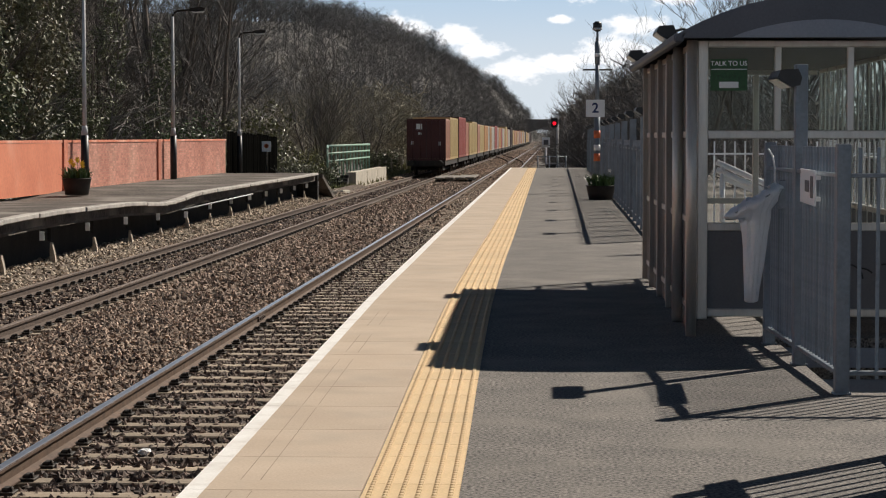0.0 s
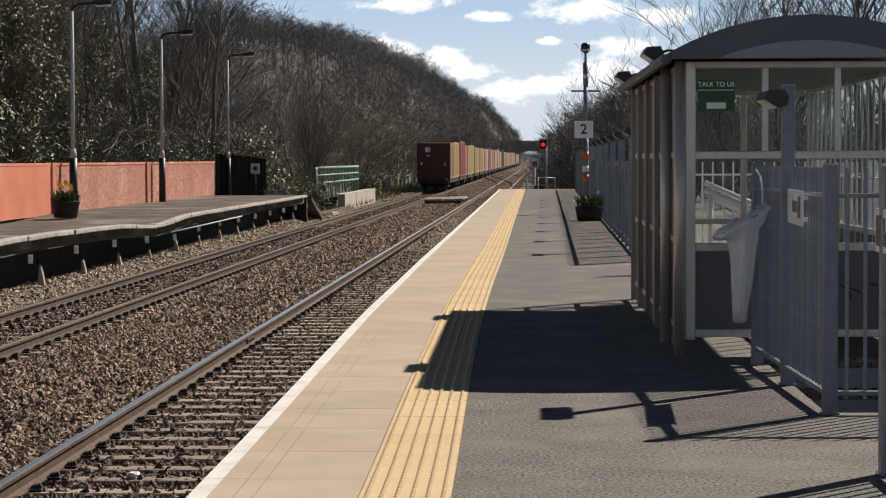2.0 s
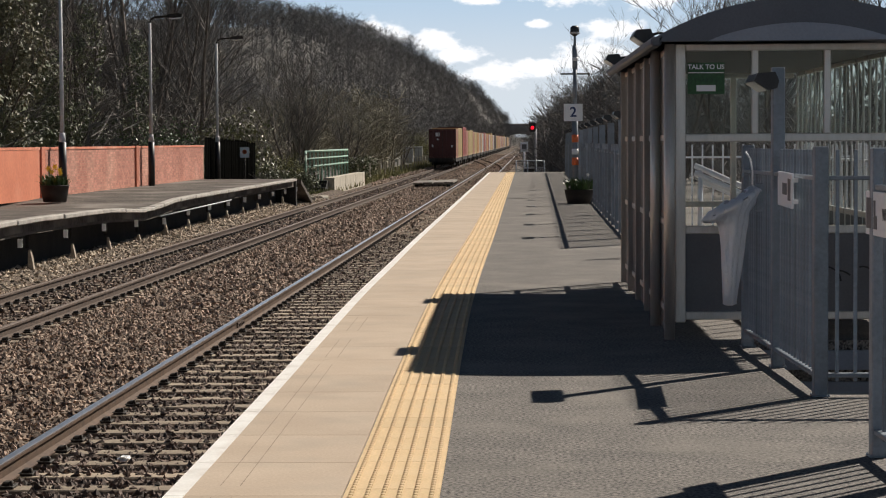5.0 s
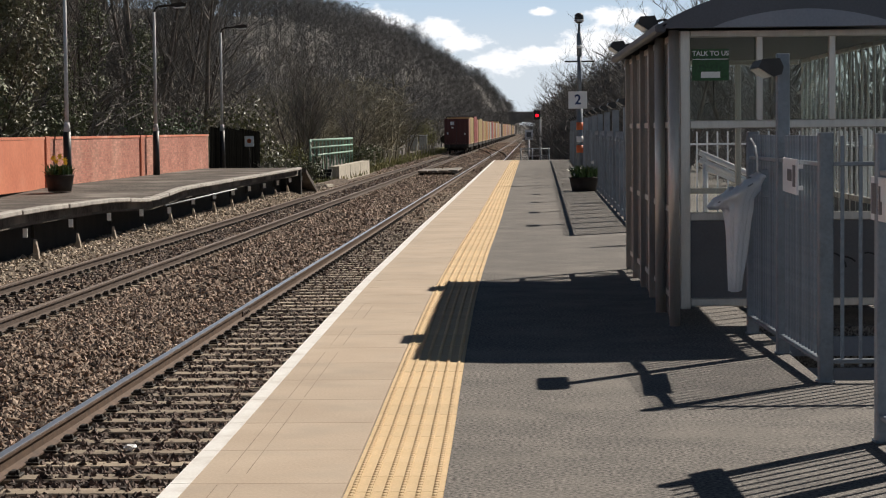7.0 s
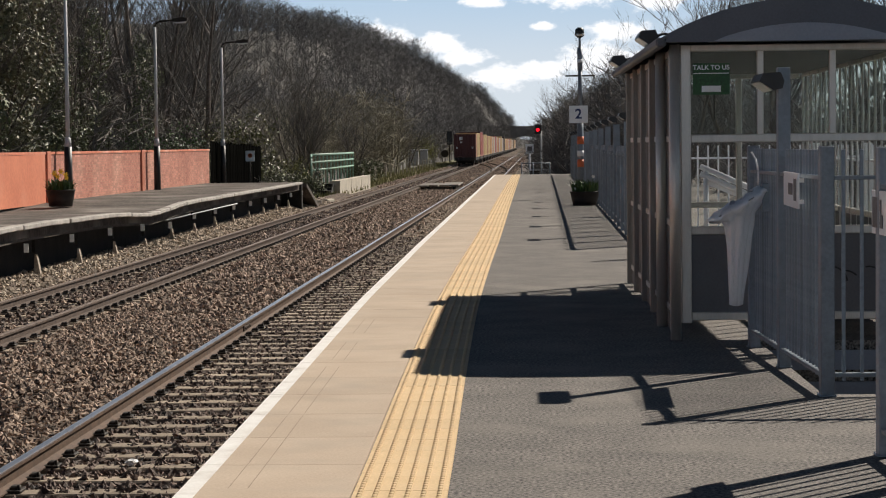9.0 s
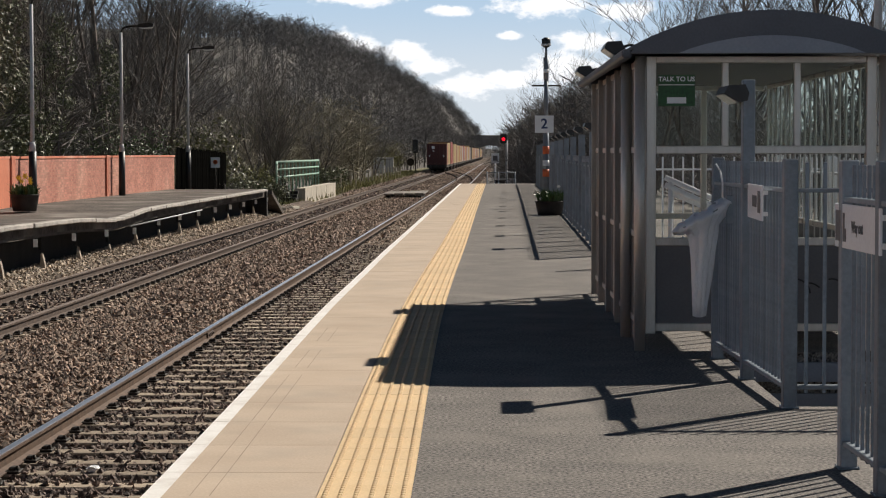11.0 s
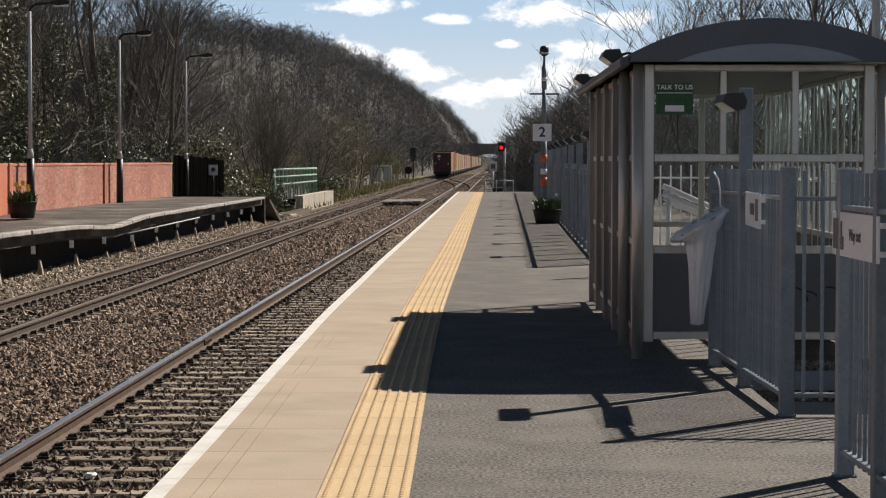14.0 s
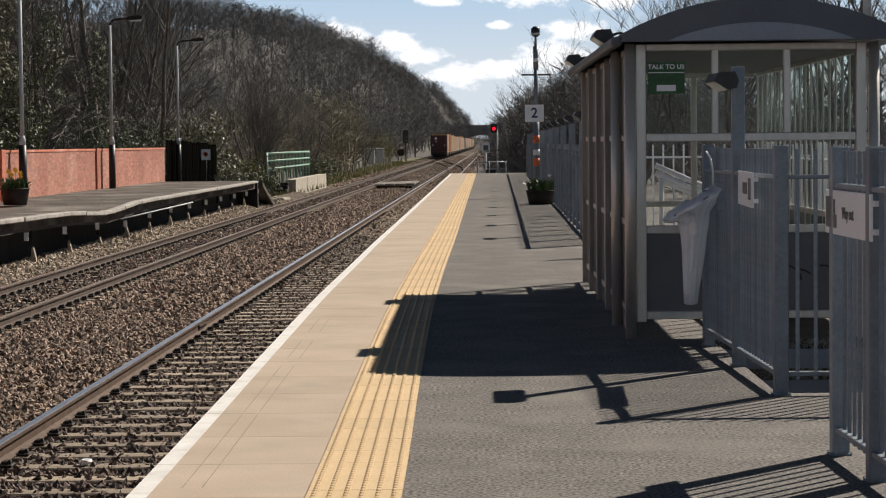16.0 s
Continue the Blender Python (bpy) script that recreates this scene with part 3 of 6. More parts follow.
def build_near_platform():
    p = thing("platform", "straight station platform of dark asphalt with buff coping", "platform", kind="structure")
    ys = [-30.0, -20, -12, -4, 0, 4] + steps(6, 32, 1.0) + steps(36, PLATFORM_END, 4)
    bm = bmesh.new()
    strip(bm, lambda y: tactile_right(y), lambda y: WELL[0], ys, -0.3, 0)
    part("asphalt_surface", bm, M_ASPHALT, p, "dark grey asphalt with pale worn patches")
    for a, b in ((-30, WELL[1]), (WELL[2], PLATFORM_END)):
        bm = bmesh.new()
        box(bm, WELL[0], 9.0, a, b, -0.3, 0)
        part("asphalt_surface", bm, M_ASPHALT, p)
        bm = bmesh.new()
        box(bm, WELL[0], 9.0, a, b, -1.3, -0.302)
        part("platform_wall", bm, M_FACE, p)
    bm = bmesh.new()
    strip(bm, lambda y: edge(y) + 0.10, lambda y: WELL[0], ys, -1.3, -0.302)
    part("platform_wall", bm, M_FACE, p, "sooty brick platform wall")
    # the stairwell behind the cross fence
    bm = bmesh.new()
    box(bm, WELL[0], 9.0, WELL[1], WELL[2], -1.6, -1.3)
    part("stairwell_floor", bm, M_FACE, p)
    for z0, z1, d in ((-0.21, -0.07, 0.05), (-0.42, -0.30, 0.03)):
        bm = bmesh.new()
        box(bm, WELL[0] + 0.01, 6.0, WELL[2] - d, WELL[2] - 0.002, z0, z1)
        part("stairwell_ledge", bm, M_VALANCE, p, "grey ledge")
    for i in range(6):
        bm = bmesh.new()
        box(bm, 3.6 + 0.3 * i, 9.0, WELL[1] + 0.02, WELL[2] - 0.06, -1.3 + 0.2 * i, -1.1 + 0.2 * i)
        part("step", bm, M_FACE, p)
    bm = bmesh.new()
    strip(bm, lambda y: edge(y) + 0.02, lambda y: tactile_right(y), ys, -0.30, -0.008)
    part("bedding", bm, M_EDGE_STONE, p)
    # buff coping slabs with open joints
    y = 10.925 - 0.945 * 43
    gaps = random.Random(17)
    while y < PLATFORM_END:
        length = 0.945
        bm = bmesh.new()
        gap = 0.004 if gaps.random() < 0.4 else 0.0013
        a, b = y + gap, min(y + length, PLATFORM_END) - gap
        strip(bm, lambda v: edge(v) + 0.085, lambda v: tactile_left(v) - 0.006, [a, (a + b) / 2, b], -0.06, 0.0)
        part("coping_slab", bm, M_COPING, p)
        bm = bmesh.new()
        strip(bm, lambda v: edge(v), lambda v: edge(v) + 0.0845, [a, (a + b) / 2, b], -0.075, 0.0015)
        part("white_edge", bm, M_WHITE_LINE, p)
        y += length
    for off in (0.20, 0.285):
        for a, c in ((5.5, 9.0), (9.3, 11.8), (11.95, 14.4), (14.9, 16.2), (17.0, 18.3)):
            bm = bmesh.new()
            strip(bm, lambda v: edge(v) + off, lambda v: edge(v) + off + 0.0032, steps(a, c, 0.6), 0.0003, 0.0012)
            part("saw_cut", bm, M_SAWCUT, p, "thin dirty saw cut in the coping")
    # tactile tiles with rows of blisters
    bm = bmesh.new()
    box(bm, -0.1985, 0.1985, -0.1985, 0.1985, -0.05, 0.0)
    for i in range(6):
        for j in range(6):
            cx, cy = -0.1667 + i * 0.0667, -0.1667 + j * 0.0667
            low = [bm.verts.new((cx + 0.0135 * math.cos(a), cy + 0.028 * math.sin(a), 0.0)) for a in [k * math.pi / 4 for k in range(8)]]
            top = [bm.verts.new((cx + 0.010 * math.cos(a), cy + 0.022 * math.sin(a), 0.0085)) for a in [k * math.pi / 4 for k in range(8)]]
            for k in range(8):
                bm.faces.new((low[k], low[(k + 1) % 8], top[(k + 1) % 8], top[k]))
            bm.faces.new(top)
    tile = as_mesh("tactile_tile", bm, M_TACTILE)
    y = -29.8
    rng = random.Random(8)
    while y < PLATFORM_END - 0.2:
        o = new("tactile_tile", tile)
        turn = -math.degrees(math.atan((tactile_right(y + 0.2) - tactile_right(y - 0.2)) / 0.4))
        o.parent, o.matrix_basis = p, pose((tactile_left(y) + tactile_right(y)) / 2, y, 0.001 + rng.uniform(0, 0.0012), 0, 0, turn)
        y += 0.40
    return p


# ---- shelter ----
SX0, SX1, SY0, SY1, EAVE = 1.17, 2.98, 16.2, 22.8, 2.16
FX0, FX1 = 1.208, 2.895   # the glazed front between its corner pipes


def framed(parent, name, bars, mat=M_FRAME):
    for b in bars:
        bm = bmesh.new()
        box(bm, *b, 0.006)
        part(name, bm, mat, parent)


def build_shelter():
    s = thing("waiting_shelter", "glazed aluminium platform shelter with a grey barrel roof", "shelter")
    w = 0.055
    ys = steps(SY0 + 0.12, SY1, 0.66)
    # front frame
    framed(s, "post", [(FX0, FX0 + 0.075, SY0, SY0 + 0.09, 0.12, EAVE), (FX1 - 0.075, FX1, SY0, SY0 + 0.09, 0, EAVE)])
    framed(s, "mullion", [(x - 0.025, x + 0.025, SY0 + 0.012, SY0 + 0.072, 1.5, EAVE - 0.03) for x in (1.79, 2.317)])
    framed(s, "transom", [(FX0 + 0.075, FX1 - 0.075, SY0 + 0.01, SY0 + 0.08, z - 0.03, z + 0.03) for z in (0.17, 0.80, 1.475)] + [(FX0 + 0.075, FX1 - 0.075, SY0 + 0.005, SY0 + 0.085, EAVE - 0.05, EAVE)])
    bm = bmesh.new()
    box(bm, FX0 + 0.075, FX1 - 0.075, SY0 + 0.03, SY0 + 0.06, 0.2, 0.77)
    part("lower_panel", bm, M_PANEL, s, "dark grey solid lower panel")
    panes = [(FX0 + 0.075, FX1 - 0.075, 0.83, 1.445)] + [(a, b, 1.505, EAVE - 0.05) for a, b in ((FX0 + 0.075, 1.765), (1.815, 2.292), (2.342, FX1 - 0.075))]
    for a, b, z0, z1 in panes:
        bm = bmesh.new()
        box(bm, a, b, SY0 + 0.04, SY0 + 0.048, z0, z1)
        part("pane", bm, M_GLASS if z0 > 1.4 else M_CLEAR_GLASS, s).visible_shadow = False
    # a scrawl of black paint on the lower panel
    for x, turn in ((2.35, 0), (2.45, 1), (2.62, 0)):
        bm = bmesh.new()
        pts = [(x + 0.07 * math.cos(0.4 * i + turn), SY0 + 0.0285, 0.42 + 0.05 * math.sin(0.4 * i + turn) + 0.012 * i) for i in range(8)]
        for p, q in zip(pts, pts[1:]):
            rod(bm, p, q, 0.007, None, 5)
        part("paint_scrawl", bm, M_BLACK, s, "scrawl of black paint")
    # sides: stout posts with slim mullions between, the glass set back behind them
    for x, out in ((SX0, -0.03), (SX1 - w, 0.03)):
        for i, y in enumerate(ys[1:]):
            if out > 0:
                for k, wide in ((0, 0.05), (0.33, 0.035)):
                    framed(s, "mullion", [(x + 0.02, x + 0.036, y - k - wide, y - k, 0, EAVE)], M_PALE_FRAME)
                continue
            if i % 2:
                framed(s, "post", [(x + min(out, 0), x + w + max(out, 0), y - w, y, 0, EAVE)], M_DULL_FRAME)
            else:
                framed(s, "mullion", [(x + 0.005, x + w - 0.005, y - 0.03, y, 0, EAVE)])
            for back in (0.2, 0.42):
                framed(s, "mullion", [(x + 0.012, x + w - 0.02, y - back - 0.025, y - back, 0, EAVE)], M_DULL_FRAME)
        for a, b in zip(ys, ys[1:]):
            for z in (0.17, 0.83, 1.475, EAVE - 0.03):
                framed(s, "transom", [(x + 0.01, x + w - 0.01, a, b - w, z - 0.025, z + 0.025)])
            bm = bmesh.new()
            box(bm, x + 0.03, x + 0.038, a, b - w, 0.86, EAVE - 0.06)
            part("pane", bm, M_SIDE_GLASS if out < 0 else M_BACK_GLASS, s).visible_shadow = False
            bm = bmesh.new()
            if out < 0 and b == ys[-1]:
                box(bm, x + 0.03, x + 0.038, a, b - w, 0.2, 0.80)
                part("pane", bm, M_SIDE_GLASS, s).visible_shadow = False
                continue
            box(bm, x + 0.025, x + 0.045, a, b - w, 0.2, 0.80)
            part("lower_panel", bm, M_PANEL, s)
    # downpipe and outer posts at the front corner
    for x, y in ((SX0 - 0.006, SY0 - 0.02), (SX0 - 0.03, SY0 + 1.2), (FX1 + 0.05, SY0 - 0.02)):
        bm = bmesh.new()
        rod(bm, (x, y, 0), (x, y, EAVE), 0.04, None, 12)
        part("downpipe", bm, M_FRAME, s, "round grey downpipe")
    # barrel roof
    cx, half, rise = (SX0 + SX1) / 2, (SX1 - SX0) / 2 + 0.155, 0.29
    r = (half * half + rise * rise) / (2 * rise)
    top = []
    for i in range(25):
        x = -half + 2 * half * i / 24
        top.append((cx + x, EAVE + 0.02 + math.sqrt(r * r - x * x) - (r - rise)))
    bm = bmesh.new()
    under = [(x, EAVE + 0.0 + (z - EAVE - 0.02) * 0.93) for x, z in top]
    prism(bm, top + under[::-1], SY0 - 0.42, SY1 + 0.15)
    part("roof", bm, M_ROOF, s, "curved dark grey metal roof")
    bm = bmesh.new()
    prism(bm, [(SX0 - 0.1, EAVE + 0.001)] + [(x, z - 0.002) for x, z in top[1:-1]] + [(SX1 + 0.1, EAVE + 0.001)], SY0 - 0.4192, SY0 - 0.33)
    part("gable", bm, M_ROOF, s)
    arc = [(cx - 0.66 + 1.32 * i / 16, EAVE + 0.125 * math.sin(math.pi * (0.0 + i / 16)) ** 0.8 + 0.004) for i in range(17)]
    bm = bmesh.new()
    prism(bm, arc, SY0 - 0.428, SY0 - 0.4)
    part("valance", bm, M_VALANCE, s, "pale grey arched valance")
    bm = bmesh.new()
    prism(bm, [(SX0 - 0.1, EAVE + 0.001)] + [(x, z - 0.03) for x, z in top[1:-1]] + [(SX1 + 0.1, EAVE + 0.001)], SY1 + 0.04, SY1 + 0.1)
    part("gable", bm, M_ROOF, s)
    framed(s, "post", [(x - 0.03, x + 0.03, SY1 + 0.005, SY1 + 0.06, 0.0, EAVE) for x in (1.7, 2.3)])
    framed(s, "transom", [(SX0 + 0.06, SX1 - 0.06, SY1 + 0.002, SY1 + 0.055, z - 0.03, z + 0.03) for z in (0.8, 1.475, EAVE - 0.04)])
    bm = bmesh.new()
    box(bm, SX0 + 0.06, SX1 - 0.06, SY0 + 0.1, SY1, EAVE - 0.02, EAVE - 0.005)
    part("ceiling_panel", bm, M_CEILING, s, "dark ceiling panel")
    bm = bmesh.new()
    box(bm, SX0 - 0.165, SX0 - 0.09, SY0 - 0.4, SY1 + 0.13, EAVE - 0.03, EAVE + 0.035, 0.015)
    part("gutter", bm, M_ROOF, s)
    return s


# ---- fences ----
BAR_H = 1.40
FENCE_LINE = ((31, 1.72), (62, 2.10), (102, 2.58))


def bar_fence(label, a, b, posts, category="fence", height=BAR_H, pitch=0.11, first=0.06, rail_low=0.12, rail_top=1.24, bars=True, mat=M_FENCE, stout=0.04):
    """A run of upright flat bars on two rails from a to b (x, y)."""
    a, b = Vector((*a, 0)), Vector((*b, 0))
    d = b - a
    length = d.length
    turn = math.degrees(math.atan2(d.y, d.x))
    f = thing("railing_fence", label, category, (a.x, a.y, 0), turn, "grey platform fences")
    for z in (rail_low, rail_top):
        bm = bmesh.new()
        box(bm, 0, length, -0.03, 0.03, z - 0.012, z + 0.012, 0.004)
        part("rail", bm, mat, f)
    for x, h in posts:
        bm = bmesh.new()
        box(bm, x - stout, x + stout, -stout, stout, 0.0, h, 0.006)
        post = part("post", bm, mat, f)
        bm = bmesh.new()
        box(bm, x - stout - 0.01, x + stout + 0.01, -stout - 0.01, stout + 0.01, 0.0, 0.01, 0.003)
        for i, j in ((-1, -1), (1, -1), (1, 1), (-1, 1)):
            rod(bm, (x + (stout + 0.004) * i, (stout + 0.004) * j, 0.008), (x + (stout + 0.004) * i, (stout + 0.004) * j, 0.016), 0.004, None, 6)
        part("base_plate", bm, M_FENCE, post)
    bm = bmesh.new()
    box(bm, -0.0105, 0.0105, -0.0083, 0.0083, 0.085, height, 0.003)
    bar = as_mesh("bar", bm, mat)
    k = int((length - first) / pitch)
    for i in range(k + 1):
        x = first + i * pitch
        if bars and all(abs(x - px) > stout + 0.01 for px, h in posts):
            o = new("bar", bar)
            o.parent, o.matrix_basis = f, pose(x, 0, 0)
    return f


def floodlight(at, turn=0, label="small black floodlight on a fence post", group="floodlights"):
    """A black wedge-shaped floodlight that leans out over the platform; it faces -x before it is turned."""
    f = thing("floodlight", label, "floodlight", at, turn, group)
    bm = bmesh.new()
    prof = [(-0.24, -0.02), (-0.20, 0.06), (-0.02, 0.07), (0.02, -0.02), (0.0, -0.10), (-0.09, -0.12)]
    prism(bm, prof, -0.46, 0.46)
    body = part("housing", bm, M_BLACK, f)
    bm = bmesh.new()
    v = [bm.verts.new(c) for c in ((-0.236, -0.43, -0.032), (-0.236, 0.43, -0.032), (-0.1, 0.43, -0.124), (-0.1, -0.43, -0.124))]
    bm.faces.new(v)
    part("lens", bm, M_LENS, body, "pale glass lens")
    bm = bmesh.new()
    box(bm, -0.02, 0.05, -0.03, 0.03, -0.05, 0.02, 0.006)
    rod(bm, (0.03, 0, -0.16), (0.03, 0, 0.0), 0.016, None, 8)
    part("bracket", bm, M_BLACK, f)
    f.matrix_basis = f.matrix_basis @ Matrix.Scale(0.6, 4)
    return f


def build_fences():
    tall = [(3.8 + 5.3 / 3 * (i - 1), 1.78 if i % 3 == 1 else 1.3) for i in range(39)]
    bend = FENCE_LINE[1][1]
    bar_fence("long grey steel bar fence along the platform back", (FENCE_LINE[0][1], 31.0), (bend, 62.0), [(0.05, 1.3)] + [p for p in tall if p[0] < 31], pitch=0.112, stout=0.06)
    bar_fence("grey steel bar fence running on to the platform end", (bend, 62.0), (FENCE_LINE[2][1], 102.0), [(x - 31, h) for x, h in tall if x > 31], pitch=0.16, stout=0.06)
    for i in range(13):
        y = 34.8 + 5.3 * i
        floodlight((along(FENCE_LINE, y, 1) - 0.01, y, 1.88), 0)
    bar_fence("grey steel bar fence with a lamp post beside the shelter entrance", (1.665, 15.6), (1.755, 12.55), [(0.05, 1.42), (1.45, 1.92), (3.05, 1.42)])
    floodlight((1.67, 14.15, 1.84), 0)
    bar_fence("grey steel fence across the path opening", (1.79, 12.55), (5.2, 12.55), [(2.0, 1.42)], pitch=0.103)
    bar_fence("grey steel bar fence near the path opening", (1.685, 10.19), (1.93, 2.0), [(0.05, 1.42), (0.85, 1.42)] + [(3.5 + 2.4 * i, 1.42) for i in range(3)])
    for y in (17.25, 22.1):
        lamp = floodlight((1.09, y, 2.27), 0, "black floodlight on the edge of the shelter roof", "shelter floodlights")
        bm = bmesh.new()
        pts = [(0.02, 0, 0.01), (0.12, 0, 0.04), (0.2, 0, 0.02), (0.26, 0, -0.06)]
        for p, q in zip(pts, pts[1:]):
            rod(bm, p, q, 0.018, None, 8)
        part("arm", bm, M_BLACK, lamp)


# ---- far platform ----
FX = -9.02
FAR_END = 85.8


def sag(y):
    """The old platform's surface is not quite level."""
    return 0.04 - 0.12 * math.exp(-((y - 52.5) / 3.2) ** 2) + 0.06 * math.exp(-((y - 40) / 6) ** 2)


def build_far_platform():
    p = thing("far_platform", "old opposite platform of worn asphalt, shade painted dark beneath", "platform", kind="structure")
    ys = steps(-30, FAR_END, 1.5)
    bm = bmesh.new()
    strip(bm, line(-13.2), line(FX - 0.19), ys, -0.25, 0.0)
    for v in bm.verts:
        v.co.z += sag(v.co.y)
    part("asphalt_surface", bm, M_OLD_ASPHALT, p)
    # near-black backing, the deep shade of the void painted into its colour
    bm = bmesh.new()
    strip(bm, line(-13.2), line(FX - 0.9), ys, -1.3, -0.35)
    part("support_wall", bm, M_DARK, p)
    bm = bmesh.new()
    strip(bm, line(FX - 0.42), line(FX - 0.19), ys, -0.31, -0.252)
    for v in bm.verts:
        v.co.z += sag(v.co.y)
    part("edge_beam", bm, M_FACE, p, "dark timber beam under the edge stones")
    y = -29.0
    rng = random.Random(3)
    bm = bmesh.new()
    box(bm, -0.20, 0, 0.002, 1.298, -0.08, 0.012, 0.015)
    slab = as_mesh("edge_slab", bm, M_EDGE_STONE)
    # leg light painted in two colours: sunlit foot pale, shaded top near-black
    bm = bmesh.new()
    prism(bm, [(-0.06, -1.2), (0.09, -1.2), (0.05, -0.86), (0.0, -0.64), (-0.03, -0.64)], 0.0, 0.13)
    foot = as_mesh("leg_footing", bm, M_LEG)
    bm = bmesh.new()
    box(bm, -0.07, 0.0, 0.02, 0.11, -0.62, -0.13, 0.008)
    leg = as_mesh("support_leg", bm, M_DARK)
    bm = bmesh.new()
    box(bm, -0.02, 0.065, 0.0, 0.02, -0.49, -0.33)
    mark = as_mesh("marker_plate", bm, M_WHITE)
    i = 0
    while y < FAR_END - 1:
        x = FX + LEAN_OF_LINE * y
        o = new("edge_slab", slab)
        o.parent, o.matrix_basis = p, pose(x + rng.uniform(-0.02, 0.02), y, sag(y + 0.6) + rng.uniform(-0.006, 0.006), math.degrees(math.atan((sag(y + 1.2) - sag(y)) / 1.2)), 0, LINE_TURN)
        if i % 3 == 0:
            o = new("support_leg", leg)
            o.parent, o.matrix_basis = p, pose(x - 0.50, y + 0.4, sag(y), 0, 0, 0)
            o = new("leg_footing", foot)
            o.parent, o.matrix_basis = p, pose(x - 0.48, y + 0.4, sag(y) + rng.uniform(-0.08, 0.02), 0, 0, 0)
            o = new("marker_plate", mark)
            o.parent, o.matrix_basis = p, pose(x - 0.12, y + 1.9, sag(y), 0, 0, 0)
        y += 1.30
        i += 1
    bm = bmesh.new()
    rod(bm, (FX + 0.47 - 0.06, 54, -0.34), (FX + 0.58 - 0.06, 67, -0.28), 0.018, None, 6)
    part("conduit", bm, M_POLE, p, "pale cable conduit")
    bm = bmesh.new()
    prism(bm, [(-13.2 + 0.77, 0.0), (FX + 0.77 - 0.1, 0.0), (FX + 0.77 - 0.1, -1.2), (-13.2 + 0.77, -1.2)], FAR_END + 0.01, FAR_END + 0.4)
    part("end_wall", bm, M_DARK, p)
    bm = bmesh.new()
    strip(bm, line(-12.3), line(FX - 0.06), [FAR_END + 0.41, FAR_END + 5.2], -0.14, -0.02)
    for v in bm.verts:
        v.co.z -= (v.co.y - FAR_END - 0.41) / 4.8 * 1.0
    part("end_ramp", bm, M_OLD_ASPHALT, p, "worn asphalt ramp down to the track")
    bm = bmesh.new()
    strip(bm, line(FX - 0.055), line(FX + 0.06), [FAR_END + 0.41, FAR_END + 5.2], -0.16, 0.0)
    for v in bm.verts:
        v.co.z -= (v.co.y - FAR_END - 0.41) / 4.8 * 1.0
    part("ramp_edge", bm, M_OLD_ASPHALT, p)
    return p


def build_brick_wall():
    w = thing("brick_wall", "low red brick wall with paler patches along the platform", "wall", kind="structure")
    x0, y0, y1, h = -12.9, -30.0, 87.0, 1.32
    bm = bmesh.new()
    strip(bm, line(x0 - 0.2), line(x0), steps(y0, y1, 6), 0, h - 0.02)
    part("mortar_core", bm, M_MORTAR, w)
    bm = bmesh.new()
    strip(bm, line(x0 - 0.23), line(x0 + 0.03), steps(y0, y1, 6), h - 0.018, h + 0.05)
    part("wall_coping", bm, M_BRICK, w)
    bm = bmesh.new()
    strip(bm, line(x0 + 0.001), line(x0 + 0.03), steps(y0, 57.6, 6), 0, h - 0.03)
    part("painted_render", bm, M_ORANGE_PAINT, w, "smooth orange-painted stretch of wall")
    for y in (57.7, 71.7):
        bm = bmesh.new()
        box(bm, -0.02, 0.07, 0, 0.45, 0, h + 0.06, 0.01)
        o = part("pier", bm, M_BRICK, w)
        o.matrix_basis = pose(x0 + LEAN_OF_LINE * y, y, 0, 0, 0, LINE_TURN)
    verts, faces = [], []
    row = 0
    z = 0.01
    while z < h - 0.08:
        y = 57.65 + (0.1125 if row % 2 else 0)
        while y < y1 - 0.23:
            xa = x0 + LEAN_OF_LINE * y
            k = len(verts)
            for dx in (0.0, 0.008):
                for yy, zz in ((y, z), (y + 0.215, z), (y + 0.215, z + 0.065), (y, z + 0.065)):
                    verts.append((xa + dx, yy, zz))
            faces += [(k + 4, k + 5, k + 6, k + 7), (k, k + 1, k + 5, k + 4), (k + 2, k + 3, k + 7, k + 6), (k + 1, k + 2, k + 6, k + 5), (k, k + 4, k + 7, k + 3)]
            y += 0.225
        z += 0.075
        row += 1
    tagged(soup("brickwork", verts, faces, M_BRICKS, w), kind="stuff")
    return w


M_ORANGE_PAINT = material("orange wall paint", (0.55, 0.17, 0.09), (0.64, 0.22, 0.12), 0.8, 0.8, 0, 0.003, 12, 0.08, ((0.68, 0.34, 0.24), 0.7, 0.5))
M_BRICKS = material("brick faces", (0.43, 0.18, 0.13), (0.55, 0.255, 0.19), 0.7, 0.9, 0, 0.003, 40, 0.2, ((0.62, 0.36, 0.27), 0.5, 0.6), 0.2, True)


